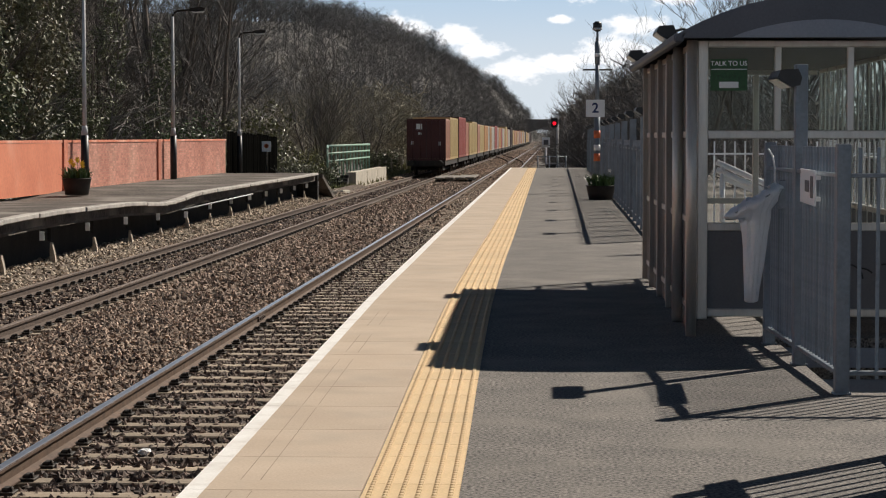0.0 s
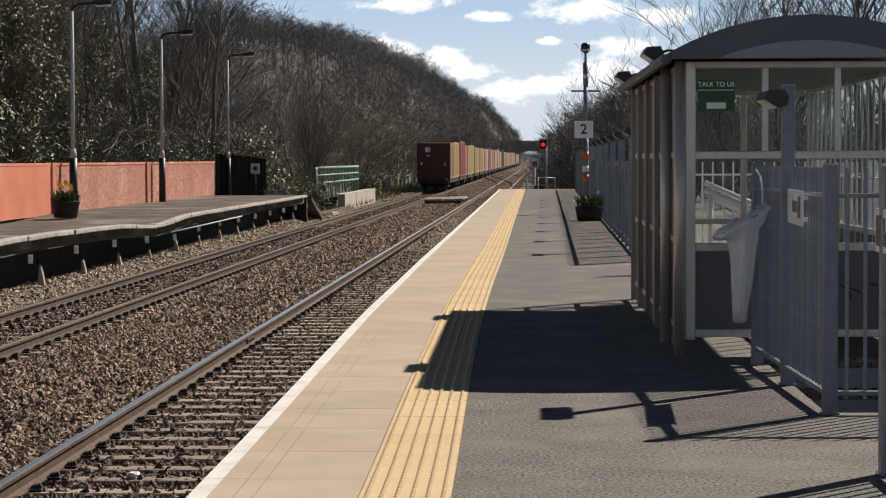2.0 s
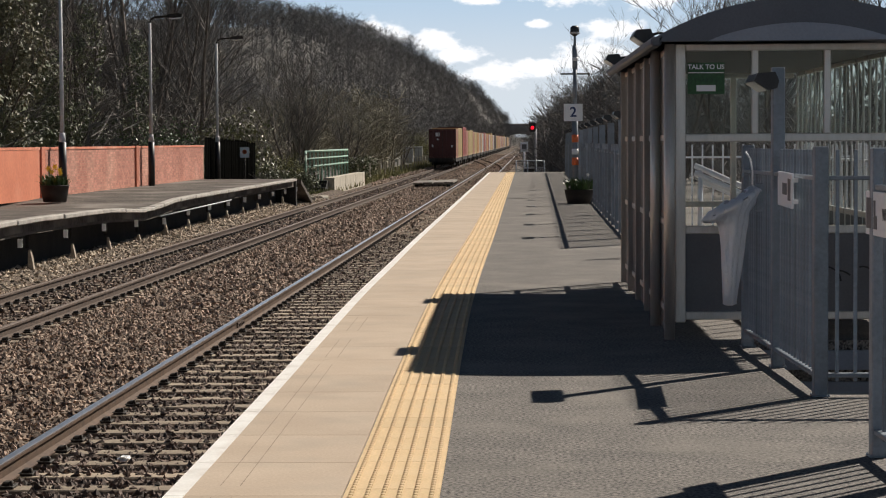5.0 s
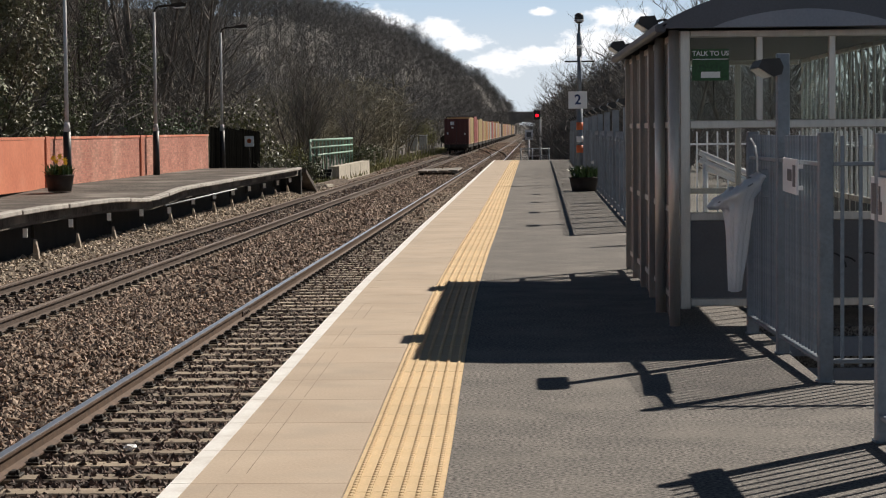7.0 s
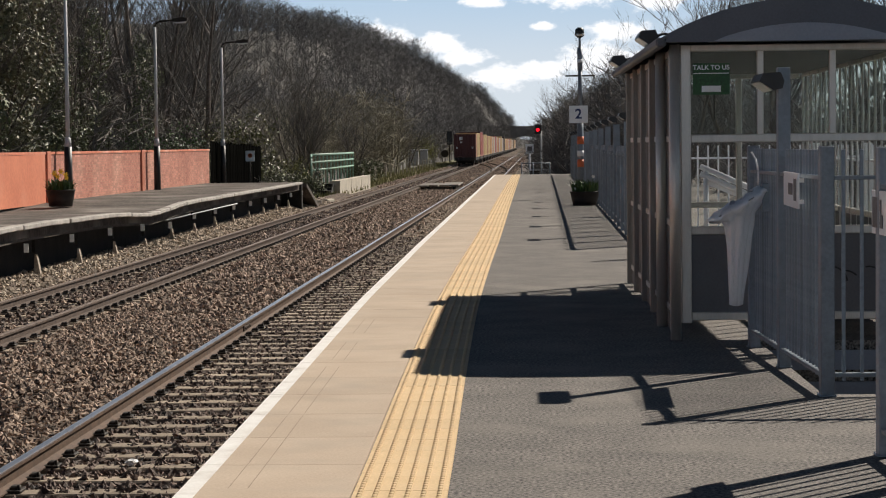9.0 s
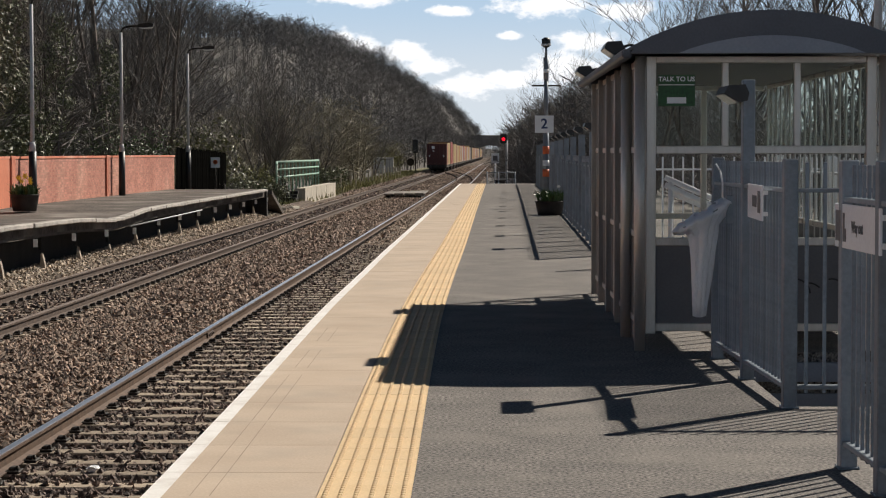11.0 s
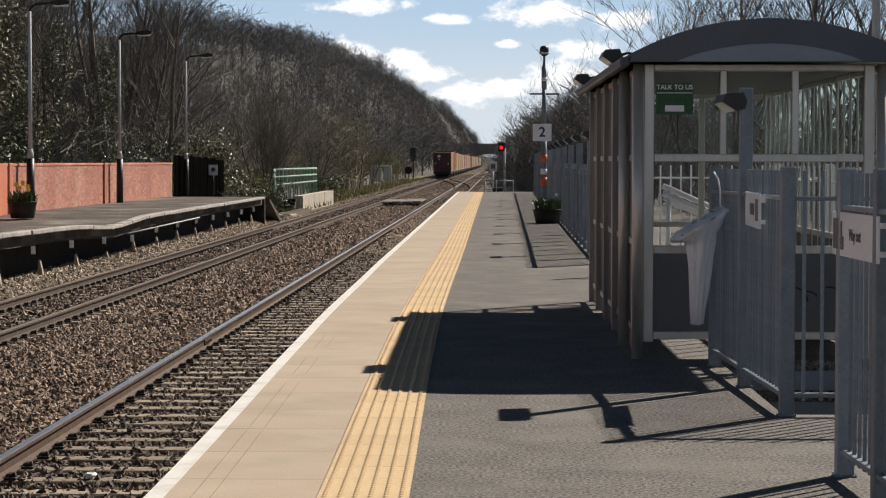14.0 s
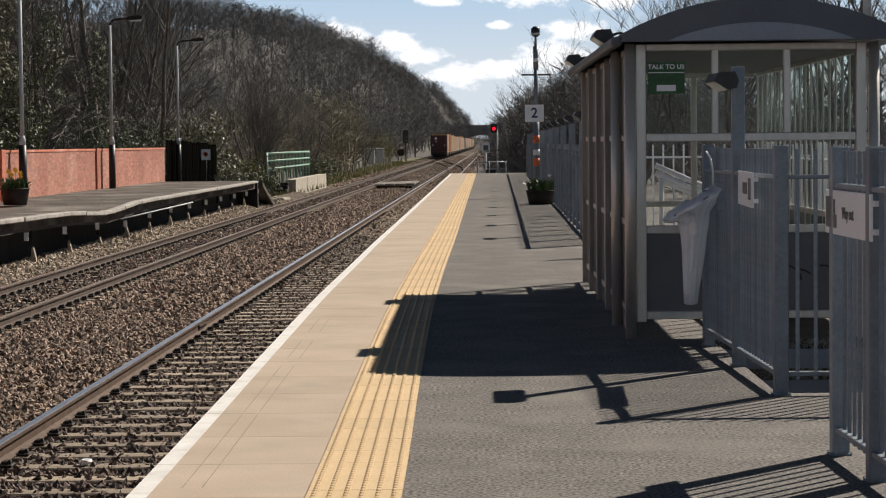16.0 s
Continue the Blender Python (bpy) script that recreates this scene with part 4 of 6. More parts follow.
def platform_lamp(at, group):
    l = thing("street_lamp", "tall grey platform lamp with a black base on the brick wall", "street lamp", at, 0, group)
    bm = bmesh.new()
    rod(bm, (0, 0, 0), (0, 0, 1.5), 0.115, 0.105, 12)
    part("base", bm, M_BLACK, l)
    bm = bmesh.new()
    rod(bm, (0, 0, 1.5), (0, 0, 1.75), 0.10, 0.07, 12)
    rod(bm, (0, 0, 1.7), (0, 0, 5.45), 0.056, 0.045, 12)
    part("pole", bm, M_POLE, l)
    # arm and lantern take near-black iron: their backlit silhouette is painted in
    bm = bmesh.new()
    pts = [(0, 0, 5.42), (0.04, 0, 5.56), (0.16, 0, 5.64), (0.75, 0, 5.69)]
    for a, b in zip(pts, pts[1:]):
        rod(bm, a, b, 0.036, 0.034, 8)
    part("arm", bm, M_IRON, l)
    bm = bmesh.new()
    prism(bm, [(0.55, 5.63), (0.60, 5.72), (0.95, 5.77), (1.1, 5.72), (1.08, 5.64), (0.8, 5.60)], -0.13, 0.13)
    head = part("lantern", bm, M_IRON, l, "lantern housing in a silhouette-dark colour")
    bm = bmesh.new()
    prism(bm, [(0.62, 5.615), (1.05, 5.625), (1.0, 5.57), (0.7, 5.565)], -0.1, 0.1)
    part("diffuser", bm, M_LENS, head)
    return l


M_WHITE_GREY = material("sign plate", (0.80, 0.82, 0.86), (0.85, 0.87, 0.90), 3, 0.5, 0, 0, 60, 0.04)

# ---- train ----
def train_path(s):
    """A pose on the far line at s metres ahead."""
    return pose(FAR_TRACK + LEAN_OF_LINE * s, s, RAIL, 0, 0, LINE_TURN)


TAIL, SPEED = 137.0, 12.0
MOVERS = []
TIMES = [0, 2, 4, 6, 8, 10, 12, 14, 16]


def container(colour, length, height, doors=""):
    c = thing("shipping_container", colour + " corrugated steel shipping container on a flat wagon", "shipping container", group="containers of the train")
    bm = bmesh.new()
    w = 1.219
    box(bm, -w + 0.03, w - 0.03, 0.03, length - 0.03, 0.12, height - 0.04)
    part("box", bm, M_BOX[colour], c)
    # corrugation of the long sides
    verts, faces = [], []
    k = int((length - 0.4) / 0.28)
    for side in (-1, 1):
        for i in range(k):
            y = 0.2 + i * 0.28
            n = len(verts)
            for yy, d in ((y, 0), (y + 0.06, 0.03), (y + 0.14, 0.03), (y + 0.2, 0)):
                for z in (0.16, height - 0.08):
                    verts.append((side * (w - 0.031 + d), yy, z))
            faces += [(n + 2 * j, n + 2 * j + 2, n + 2 * j + 3, n + 2 * j + 1) for j in range(3)]
        soup("side_ribs", verts, faces, M_BOX[colour], c)
        verts, faces = [], []
    for x in (-w, w - 0.1):
        for y in (0, length - 0.1):
            bm = bmesh.new()
            box(bm, x, x + 0.1, y, y + 0.1, 0, height)
            part("corner_post", bm, M_BOX[doors if doors and y == 0 else colour], c)
    for z in (0, height - 0.11):
        bm = bmesh.new()
        box(bm, -w + 0.1, w - 0.1, 0.0, 0.08, z, z + 0.11)
        part("end_rail", bm, M_BOX[doors or colour], c)
        bm = bmesh.new()
        box(bm, -w + 0.005, -w + 0.09, 0.1, length - 0.1, z, z + 0.11)
        box(bm, w - 0.09, w - 0.005, 0.1, length - 0.1, z, z + 0.11)
        part("frame_rail", bm, M_BOX[colour], c)
    for x in (-0.85, -0.35, 0.35, 0.85):
        bm = bmesh.new()
        rod(bm, (x, 0.0, 0.1), (x, 0.0, height - 0.1), 0.022, None, 6)
        part("lock_bar", bm, M_BOX[doors or colour], c)
    for x in (-w + 0.1, 0.013):
        bm = bmesh.new()
        box(bm, x, x + w - 0.113, 0.012, 0.029, 0.115, height - 0.115)
        part("door", bm, M_BOX[doors or colour], c)
    bm = bmesh.new()
    box(bm, -0.012, 0.012, 0.01, 0.032, 0.12, height - 0.12)
    part("door_seam", bm, M_BLACK, c)
    if doors:
        for x, z, a, b in ((-0.62, 1.95, 0.36, 0.34), (-0.95, 1.0, 0.14, 0.22), (0.78, 0.95, 0.13, 0.22), (-0.5, 1.62, 0.2, 0.14)):
            bm = bmesh.new()
            box(bm, x, x + a, 0.004, 0.011, z, z + b)
            part("placard", bm, M_WHITE_GREY, c)
    return c


def flat_wagon(length):
    w = thing("flat_wagon", "dark low container flat wagon on two bogies", "wagon", group="wagons of the train")
    bm = bmesh.new()
    for x in (-1.15, 0.95):
        box(bm, x, x + 0.2, 0.3, length - 0.3, 0.62, 0.93, 0.01)
    box(bm, -1.2, 1.2, 0.25, 0.5, 0.6, 0.95)
    box(bm, -1.2, 1.2, length - 0.5, length - 0.25, 0.6, 0.95)
    for i in range(1, 6):
        y = length * i / 6
        box(bm, -0.95, 0.95, y - 0.1, y + 0.1, 0.7, 0.93)
    part("underframe", bm, M_WAGON, w)
    for x in (-0.87, 0.87):
        for y in (-0.1, length + 0.1):
            bm = bmesh.new()
            rod(bm, (x, y - 0.3, 0.78), (x, y + 0.3, 0.78), 0.2, None, 10)
            part("buffer", bm, M_WAGON, w)
    for y in (2.4, length - 2.4):
        bm = bmesh.new()
        for x in (-1.0, 0.9):
            box(bm, x, x + 0.1, y - 1.25, y + 1.25, 0.32, 0.58, 0.02)
        box(bm, -0.95, 0.95, y - 0.15, y + 0.15, 0.4, 0.62)
        bogie = part("bogie", bm, M_WAGON, w)
        for yy in (y - 0.9, y + 0.9):
            bm = bmesh.new()
            for x in (-0.80, 0.72):
                rod(bm, (x, yy, 0.425), (x + 0.08, yy, 0.425), 0.42, None, 16)
            rod(bm, (-0.8, yy, 0.425), (0.8, yy, 0.425), 0.07, None, 8)
            part("wheelset", bm, M_IRON, bogie)
    return w


LOADS = (
    (("rose", 6.06, 2.59, "maroon"), ("buff", 12.19, 2.74)), (("red", 12.19, 2.9, "maroon"), ("pink", 6.06, 2.59)), (("buff", 6.06, 2.59), ("buff", 12.19, 2.74)),
    (("pink", 6.06, 2.59), ("buff", 12.19, 2.59)), (("orange", 12.19, 2.59), ("pale", 6.06, 2.59)), (("orange", 6.06, 2.59), ("pale", 12.19, 2.59)),
    (("red", 12.19, 2.74), ("pale", 6.06, 2.59)), (("orange", 12.19, 2.59), ("red", 6.06, 2.59)), (("pale", 12.19, 2.59), ("orange", 6.06, 2.59)),
    (("buff", 12.19, 2.9), ("pink", 6.06, 2.59)), (("pale", 12.19, 2.59), ("dark", 6.06, 2.59)), (("dark", 12.19, 2.9), ("dark", 6.06, 2.9)),
    (("buff", 12.19, 2.59), ("orange", 6.06, 2.59)), (("pink", 12.19, 2.59), ("buff", 6.06, 2.59)),
)
LOADS += LOADS[4:12] + LOADS[2:6] + (LOADS[11],) * 3


def build_train():
    made = {}
    s = 0.0
    for load in LOADS:
        if "wagon" not in made:
            made["wagon"] = w = flat_wagon(19.2)
        else:
            w = copy_thing(made["wagon"], pose(0, 0, 0))
        MOVERS.append((w, s, 0.0))
        y = s + 0.35
        for key in load:
            if key not in made:
                made[key] = c = container(*key)
            else:
                c = copy_thing(made[key], pose(0, 0, 0))
            MOVERS.append((c, y, 0.955))
            y += key[1] + 0.1
        s += 19.9


def motions():
    for ob, s, z in MOVERS:
        walk(ob, [(t, train_path(TAIL + s + SPEED * t) @ pose(0, 0, z)) for t in TIMES])

# ---- trees and plants ----


def limb(out, p, d, length, r, level, rng, spread):
    """One limb as a bent three-sided rod; adds its own side limbs."""
    verts, faces = out
    pieces = (5, 4, 2, 1)[level]
    pts = [Vector(p)]
    d = Vector(d).normalized()
    for i in range(pieces):
        d = (d + Vector((rng.uniform(-1, 1), rng.uniform(-1, 1), rng.uniform(-0.5, 1.0))) * (0.10, 0.16, 0.22, 0.2)[level]).normalized()
        pts.append(pts[-1] + d * (length / pieces))
    sides = 5 if level == 0 else 3
    rings = []
    for i, q in enumerate(pts):
        rad = r * (1 - 0.8 * i / pieces)
        a = d.orthogonal().normalized()
        b = d.cross(a)
        k = len(verts)
        for s in range(sides):
            w = 2 * math.pi * s / sides
            verts.append(tuple(q + (a * math.cos(w) + b * math.sin(w)) * rad))
        rings.append(k)
    for a, b in zip(rings, rings[1:]):
        for s in range(sides):
            t = (s + 1) % sides
            faces.append((a + s, a + t, b + t, b + s))
    if level < 3:
        count = (11, 7, 5)[level]
        for i in range(count):
            f = rng.uniform(0.25 if level == 0 else 0.15, 1.0)
            k = min(int(f * pieces), pieces - 1)
            g = f * pieces - k
            q = pts[k].lerp(pts[k + 1], g)
            side = Vector((rng.uniform(-1, 1), rng.uniform(-1, 1), 0)).normalized()
            along_it = (pts[k + 1] - pts[k]).normalized()
            limb(out, q, along_it * rng.uniform(0.45, 0.9) + side * spread + Vector((0, 0, 0.25)), length * rng.uniform(0.33, 0.55), max(r * (1 - 0.8 * f) * 0.58, 0.011), level + 1, rng, spread)


def bare_tree(height, seed, spread=0.6, stems=1, label="bare leafless tree with fine twigs on the bank", mat=None):
    rng = random.Random(seed)
    t = thing("bare_tree", label, "tree", group="bare trees")
    trunks, crown = ([], []), ([], [])
    for s in range(stems):
        out = ([], [])
        lean = Vector((rng.uniform(-0.15, 0.15), rng.uniform(-0.15, 0.15), 1))
        if stems > 1:
            lean += Vector((rng.uniform(-0.25, 0.25), rng.uniform(-0.25, 0.25), 0))
        limb(out, (rng.uniform(-0.3, 0.3) * (stems > 1), rng.uniform(-0.3, 0.3) * (stems > 1), -0.3), lean, height * rng.uniform(0.75, 0.9), height * 0.015, 0, rng, spread)
        k, own = len(trunks[0]), 30
        trunks[0].extend(out[0][:own])
        trunks[1].extend([tuple(i + k for i in f) for f in out[1] if max(f) < own])
        k = len(crown[0])
        crown[0].extend(out[0][own:])
        crown[1].extend([tuple(i - own + k for i in f) for f in out[1] if min(f) >= own])
    soup("trunk", *trunks, M_BARK, t, True)
    soup("crown", *crown, mat or M_TWIG, t)
    return t


def leaf_cloud(centres, count, size, rng):
    """Many small bent leaves scattered in lumps: centres are (x, y, z, radius)."""
    verts, faces = [], []
    weights = [c[3] ** 2 for c in centres]
    for c in rng.choices(centres, weights, k=count):
        while True:
            v = Vector((rng.uniform(-1, 1), rng.uniform(-1, 1), rng.uniform(-1, 1)))
            if 0.05 < v.length < 1:
                break
        v = v.normalized() * (0.55 + 0.5 * rng.random()) * c[3]
        p = Vector(c[:3]) + v
        n = (v.normalized() + Vector((rng.uniform(-1, 1), rng.uniform(-1, 1), rng.uniform(-0.5, 1)))).normalized()
        a = n.orthogonal().normalized()
        b = n.cross(a)
        w = rng.uniform(0, 6.28)
        a, b = a * math.cos(w) + b * math.sin(w), b * math.cos(w) - a * math.sin(w)
        s = size * rng.uniform(0.6, 1.3)
        k = len(verts)
        verts += [tuple(p - a * s), tuple(p + b * s * 0.5 + n * s * 0.15), tuple(p + a * s), tuple(p - b * s * 0.5 + n * s * 0.15)]
        faces += [(k, k + 1, k + 2), (k, k + 2, k + 3)]
    return verts, faces


def ivy_tree(height, seed, mat=None, label="dark tree wrapped in glossy ivy behind the wall"):
    rng = random.Random(seed)
    t = thing("ivy_clad_tree", label, "tree", group="ivy-clad trees")
    out = ([], [])
    limb(out, (0, 0, -0.3), (rng.uniform(-0.1, 0.1), rng.uniform(-0.1, 0.1), 1), height, 0.14, 0, rng, 0.5)
    soup("trunk", *out, M_BARK, t)
    lumps = []
    for i in range(34):
        z = height * (0.05 + 0.85 * rng.random())
        wide = 1.5 * (1 - 0.6 * z / height)
        lumps.append((rng.uniform(-wide, wide), rng.uniform(-wide, wide), z, rng.uniform(0.35, 0.95)))
    soup("ivy", *leaf_cloud(lumps, 5200, 0.095, rng), mat or M_IVY, t)
    return t


def bush(width, height, seed, mat, label, count=1800, size=0.07):
    rng = random.Random(seed)
    t = thing("bush", label, "bush", group="bushes")
    out = ([], [])
    for i in range(5):
        limb(out, (rng.uniform(-0.3, 0.3) * width, rng.uniform(-0.3, 0.3) * width, -0.15), (rng.uniform(-0.5, 0.5), rng.uniform(-0.5, 0.5), 1), height * 0.9, 0.025, 1, rng, 0.6)
    soup("stem", *out, M_TWIG, t)
    lumps = [(rng.uniform(-0.4, 0.4) * width, rng.uniform(-0.4, 0.4) * width, rng.uniform(0.15, 0.85) * height, rng.uniform(0.18, 0.32) * height) for i in range(12)]
    soup("foliage", *leaf_cloud(lumps, count, size, rng), mat, t)
    return t


def plant_trees():
    first = [bare_tree(11, 1), bare_tree(9, 2, 0.75), bare_tree(12, 3, 0.5), bare_tree(8, 4, 0.55, 4, "clump of slender bare stems beside the line"), bare_tree(10, 5, 0.65, 2)]
    rng = random.Random(11)
    used = set()

    def put(kind, x, y, scale=None):
        s = scale or rng.uniform(0.85, 1.15)
        m = pose(x, y, ground(x, y), 0, 0, rng.uniform(0, 360))
        if kind in used:
            ob = copy_thing(first[kind], m)
        else:
            used.add(kind)
            ob = first[kind]
        ob.matrix_basis = m @ Matrix.Scale(s, 4)

    # behind the brick wall and along the bank opposite
    for i in range(85):
        y = rng.uniform(98, 172)
        x = LEAN_OF_LINE * y - rng.uniform(16.8, 17.5 + (y - 60) * 0.34)
        if x / y > -0.128:
            continue
        put(rng.choice((0, 1, 2, 4)), x, y, rng.uniform(0.9, 1.35))
    # clumps of stems beside the walkway and on towards the hill
    for x, y, s in ((-12.6, 118, 0.8), (-13.2, 127, 0.85), (-13.5, 160, 0.7), (-14, 200, 0.7), (-14.5, 250, 0.8)):
        put(3, x + LEAN_OF_LINE * y, y, s)
    # behind the fence and the shelter
    for x, y, k, s in ((4.6, 62, 0, .62), (6.4, 57, 1, .78), (8.0, 66, 4, .80), (9.8, 60, 0, .78), (11.5, 68, 2, .75), (13.0, 58, 1, .82), (15.5, 66, 4, .85), (7.4, 46, 1, .66),
                       (5.2, 84, 4, .62), (8.8, 90, 2, .70), (12.5, 92, 0, .8), (17.0, 84, 1, .9), (3.4, 112, 1, .62), (5.0, 118, 4, .62), (4.2, 128, 2, .52), (6.8, 108, 0, .6), (3.0, 140, 1, .6), (5.8, 150, 4, .65), (3.4, 165, 0, .6), (10.5, 47, 4, .62), (14.2, 49, 0, .62), (3.2, 124, 2, .5), (3.9, 133, 0, .5), (3.6, 120, 4, .62), (4.6, 136, 0, .66), (6.2, 130, 1, .72), (7.6, 124, 4, .75), (9.5, 82, 2, 1.0), (11.8, 78, 0, 1.1), (14, 84, 4, 1.1), (6.8, 88, 0, .95), (8.2, 74, 4, .9), (5.4, 114, 2, .62)):
        put(k, x, y, s)
    ivy = [ivy_tree(10, 21), ivy_tree(12, 22), ivy_tree(8, 23)]
    spots = [(-16.4, 66), (-17.4, 71), (-16.6, 77), (-18.4, 74), (-17.0, 83), (-18.9, 82), (-18.0, 90), (-20.7, 84), (-20.2, 94), (-22.5, 98), (-17.2, 96), (-19.2, 104), (-24.5, 103), (-27.0, 110), (-22.2, 114), (-30.0, 120), (-17.8, 63), (-16.2, 60)]
    for i, (x, y) in enumerate(spots):
        m = pose(x + LEAN_OF_LINE * y, y, ground(x + LEAN_OF_LINE * y, y), 0, 0, rng.uniform(0, 360))
        ob = ivy[i] if i < 3 else copy_thing(ivy[i % 3], m)
        ob.matrix_basis = m @ Matrix.Scale(rng.uniform(0.8, 1.1) if x / y < -0.22 else rng.uniform(0.45, 0.75), 4)
    pale = ivy_tree(9, 24, M_OLIVE_LEAF, "evergreen tree with pale olive leaves behind the wall")
    for i, (x, y, s) in enumerate(((-17.6, 70.5, 0.95), (-19.4, 79, 1.05), (-16.2, 62.5, 0.8), (-15.5, 65.0, 0.85))):
        m = pose(x + LEAN_OF_LINE * y, y, ground(x + LEAN_OF_LINE * y, y), 0, 0, 40 * i)
        ob = copy_thing(pale, m) if i else pale
        ob.matrix_basis = m @ Matrix.Scale(s, 4)
    green = bush(2.6, 3.2, 31, M_LEAF, "green holly bush behind the platform end")
    low = bush(1.8, 1.5, 32, M_IVY, "low dark bramble bush at the trackside")
    willow = bush(2.2, 2.6, 33, M_YELLOWGREEN, "fresh yellow-green shrub beside the line", 1400, 0.06)
    olive = bush(2.4, 3.0, 34, M_OLIVE_BUSH, "evergreen shrub with yellowish olive leaves behind the fence", 2200, 0.075)
    shrubs = [(green, -15.6, 95, 1.05), (green, -14.2, 106.5, 0.8), (green, -15.8, 88.5, 0.95), (low, -11.6, 101, 1.0), (low, -11.2, 107, 0.9), (low, -12.0, 112, 1.2), (low, -11.8, 146, 1.1), (low, -12.4, 160, 1.2), (low, -15.4, 90, 1.3), (low, -15.3, 93, 1.4), (low, -15.2, 97, 1.3), (olive, -13.7, 105, 1.35), (olive, -13.3, 108, 1.0), (olive, -15.6, 109, 1.3), (willow, -12.2, 109, 0.75), (willow, -12.6, 116, 0.8), (olive, -12.9, 119, 0.7), (willow, -14.8, 300, 1.3), (willow, -15.8, 308, 1.5)]
    seen = set()
    for ob, x, y, s in shrubs:
        m = pose(x + LEAN_OF_LINE * y, y, ground(x + LEAN_OF_LINE * y, y), 0, 0, rng.uniform(0, 360))
        o = copy_thing(ob, m) if ob in seen else ob
        seen.add(ob)
        o.matrix_basis = m @ Matrix.Scale(s, 4)


def woods(name, spots, seed, label, mat=None):
    """A far wood: for each spot (x, y, z, height) a stem with ribs of branches, all in one mesh."""
    rng = np.random.default_rng(seed)
    spots = np.array(spots)
    n, k, sub = len(spots), 17, 3
    base, h = spots[:, :3], spots[:, 3]
    # stems
    tip = base + np.stack([rng.normal(0, 0.06, n) * h, rng.normal(0, 0.06, n) * h, h], 1)
    tip = base + (tip - base) * 0.9
    a = [base]
    b = [tip]
    w = [h * 0.012]
    f = rng.uniform(0.12, 0.95, (n, k))
    start = base[:, None] + (tip - base)[:, None] * f[..., None]
    ang = rng.uniform(0, 2 * np.pi, (n, k))
    reach = h[:, None] * rng.uniform(0.2, 0.46, (n, k)) * np.sqrt(np.clip(1.15 - f, 0.12, 1))
    d = np.stack([np.cos(ang), np.sin(ang), rng.uniform(0.15, 1.1, (n, k))], 2)
    d /= np.linalg.norm(d, axis=2, keepdims=True)
    end = start + d * reach[..., None]
    a.append(start.reshape(-1, 3)), b.append(end.reshape(-1, 3)), w.append(np.repeat(h * 0.0065, k))
    g = rng.uniform(0.25, 1.0, (n, k, sub))
    s2 = start[:, :, None] + (end - start)[:, :, None] * g[..., None]
    d2 = d[:, :, None] + rng.normal(0, 0.55, (n, k, sub, 3))
    e2 = s2 + d2 * (reach[..., None] * rng.uniform(0.3, 0.6, (n, k, sub)))[..., None]
    a.append(s2.reshape(-1, 3)), b.append(e2.reshape(-1, 3)), w.append(np.repeat(h * 0.004, k * sub))
    a, b, w = np.concatenate(a), np.concatenate(b), np.concatenate(w)
    m = len(a)
    axis = b - a
    side = np.cross(axis, rng.normal(0, 1, (m, 3)))
    side /= np.linalg.norm(side, axis=1, keepdims=True) + 1e-9
    other = np.cross(axis, side)
    other /= np.linalg.norm(other, axis=1, keepdims=True) + 1e-9
    w = w[:, None]
    v = np.stack([a + side * w, a - side * 0.5 * w + other * 0.87 * w, a - side * 0.5 * w - other * 0.87 * w, b], 1).reshape(-1, 3)
    i = np.arange(m) * 4
    faces = np.stack([np.stack([i, i + 1, i + 3], 1), np.stack([i + 1, i + 2, i + 3], 1), np.stack([i + 2, i, i + 3], 1)], 1).reshape(-1, 3)
    ob = soup(name, v.tolist(), faces.tolist(), mat or M_TWIG)
    tagged(ob, label, "woodland", kind="stuff")


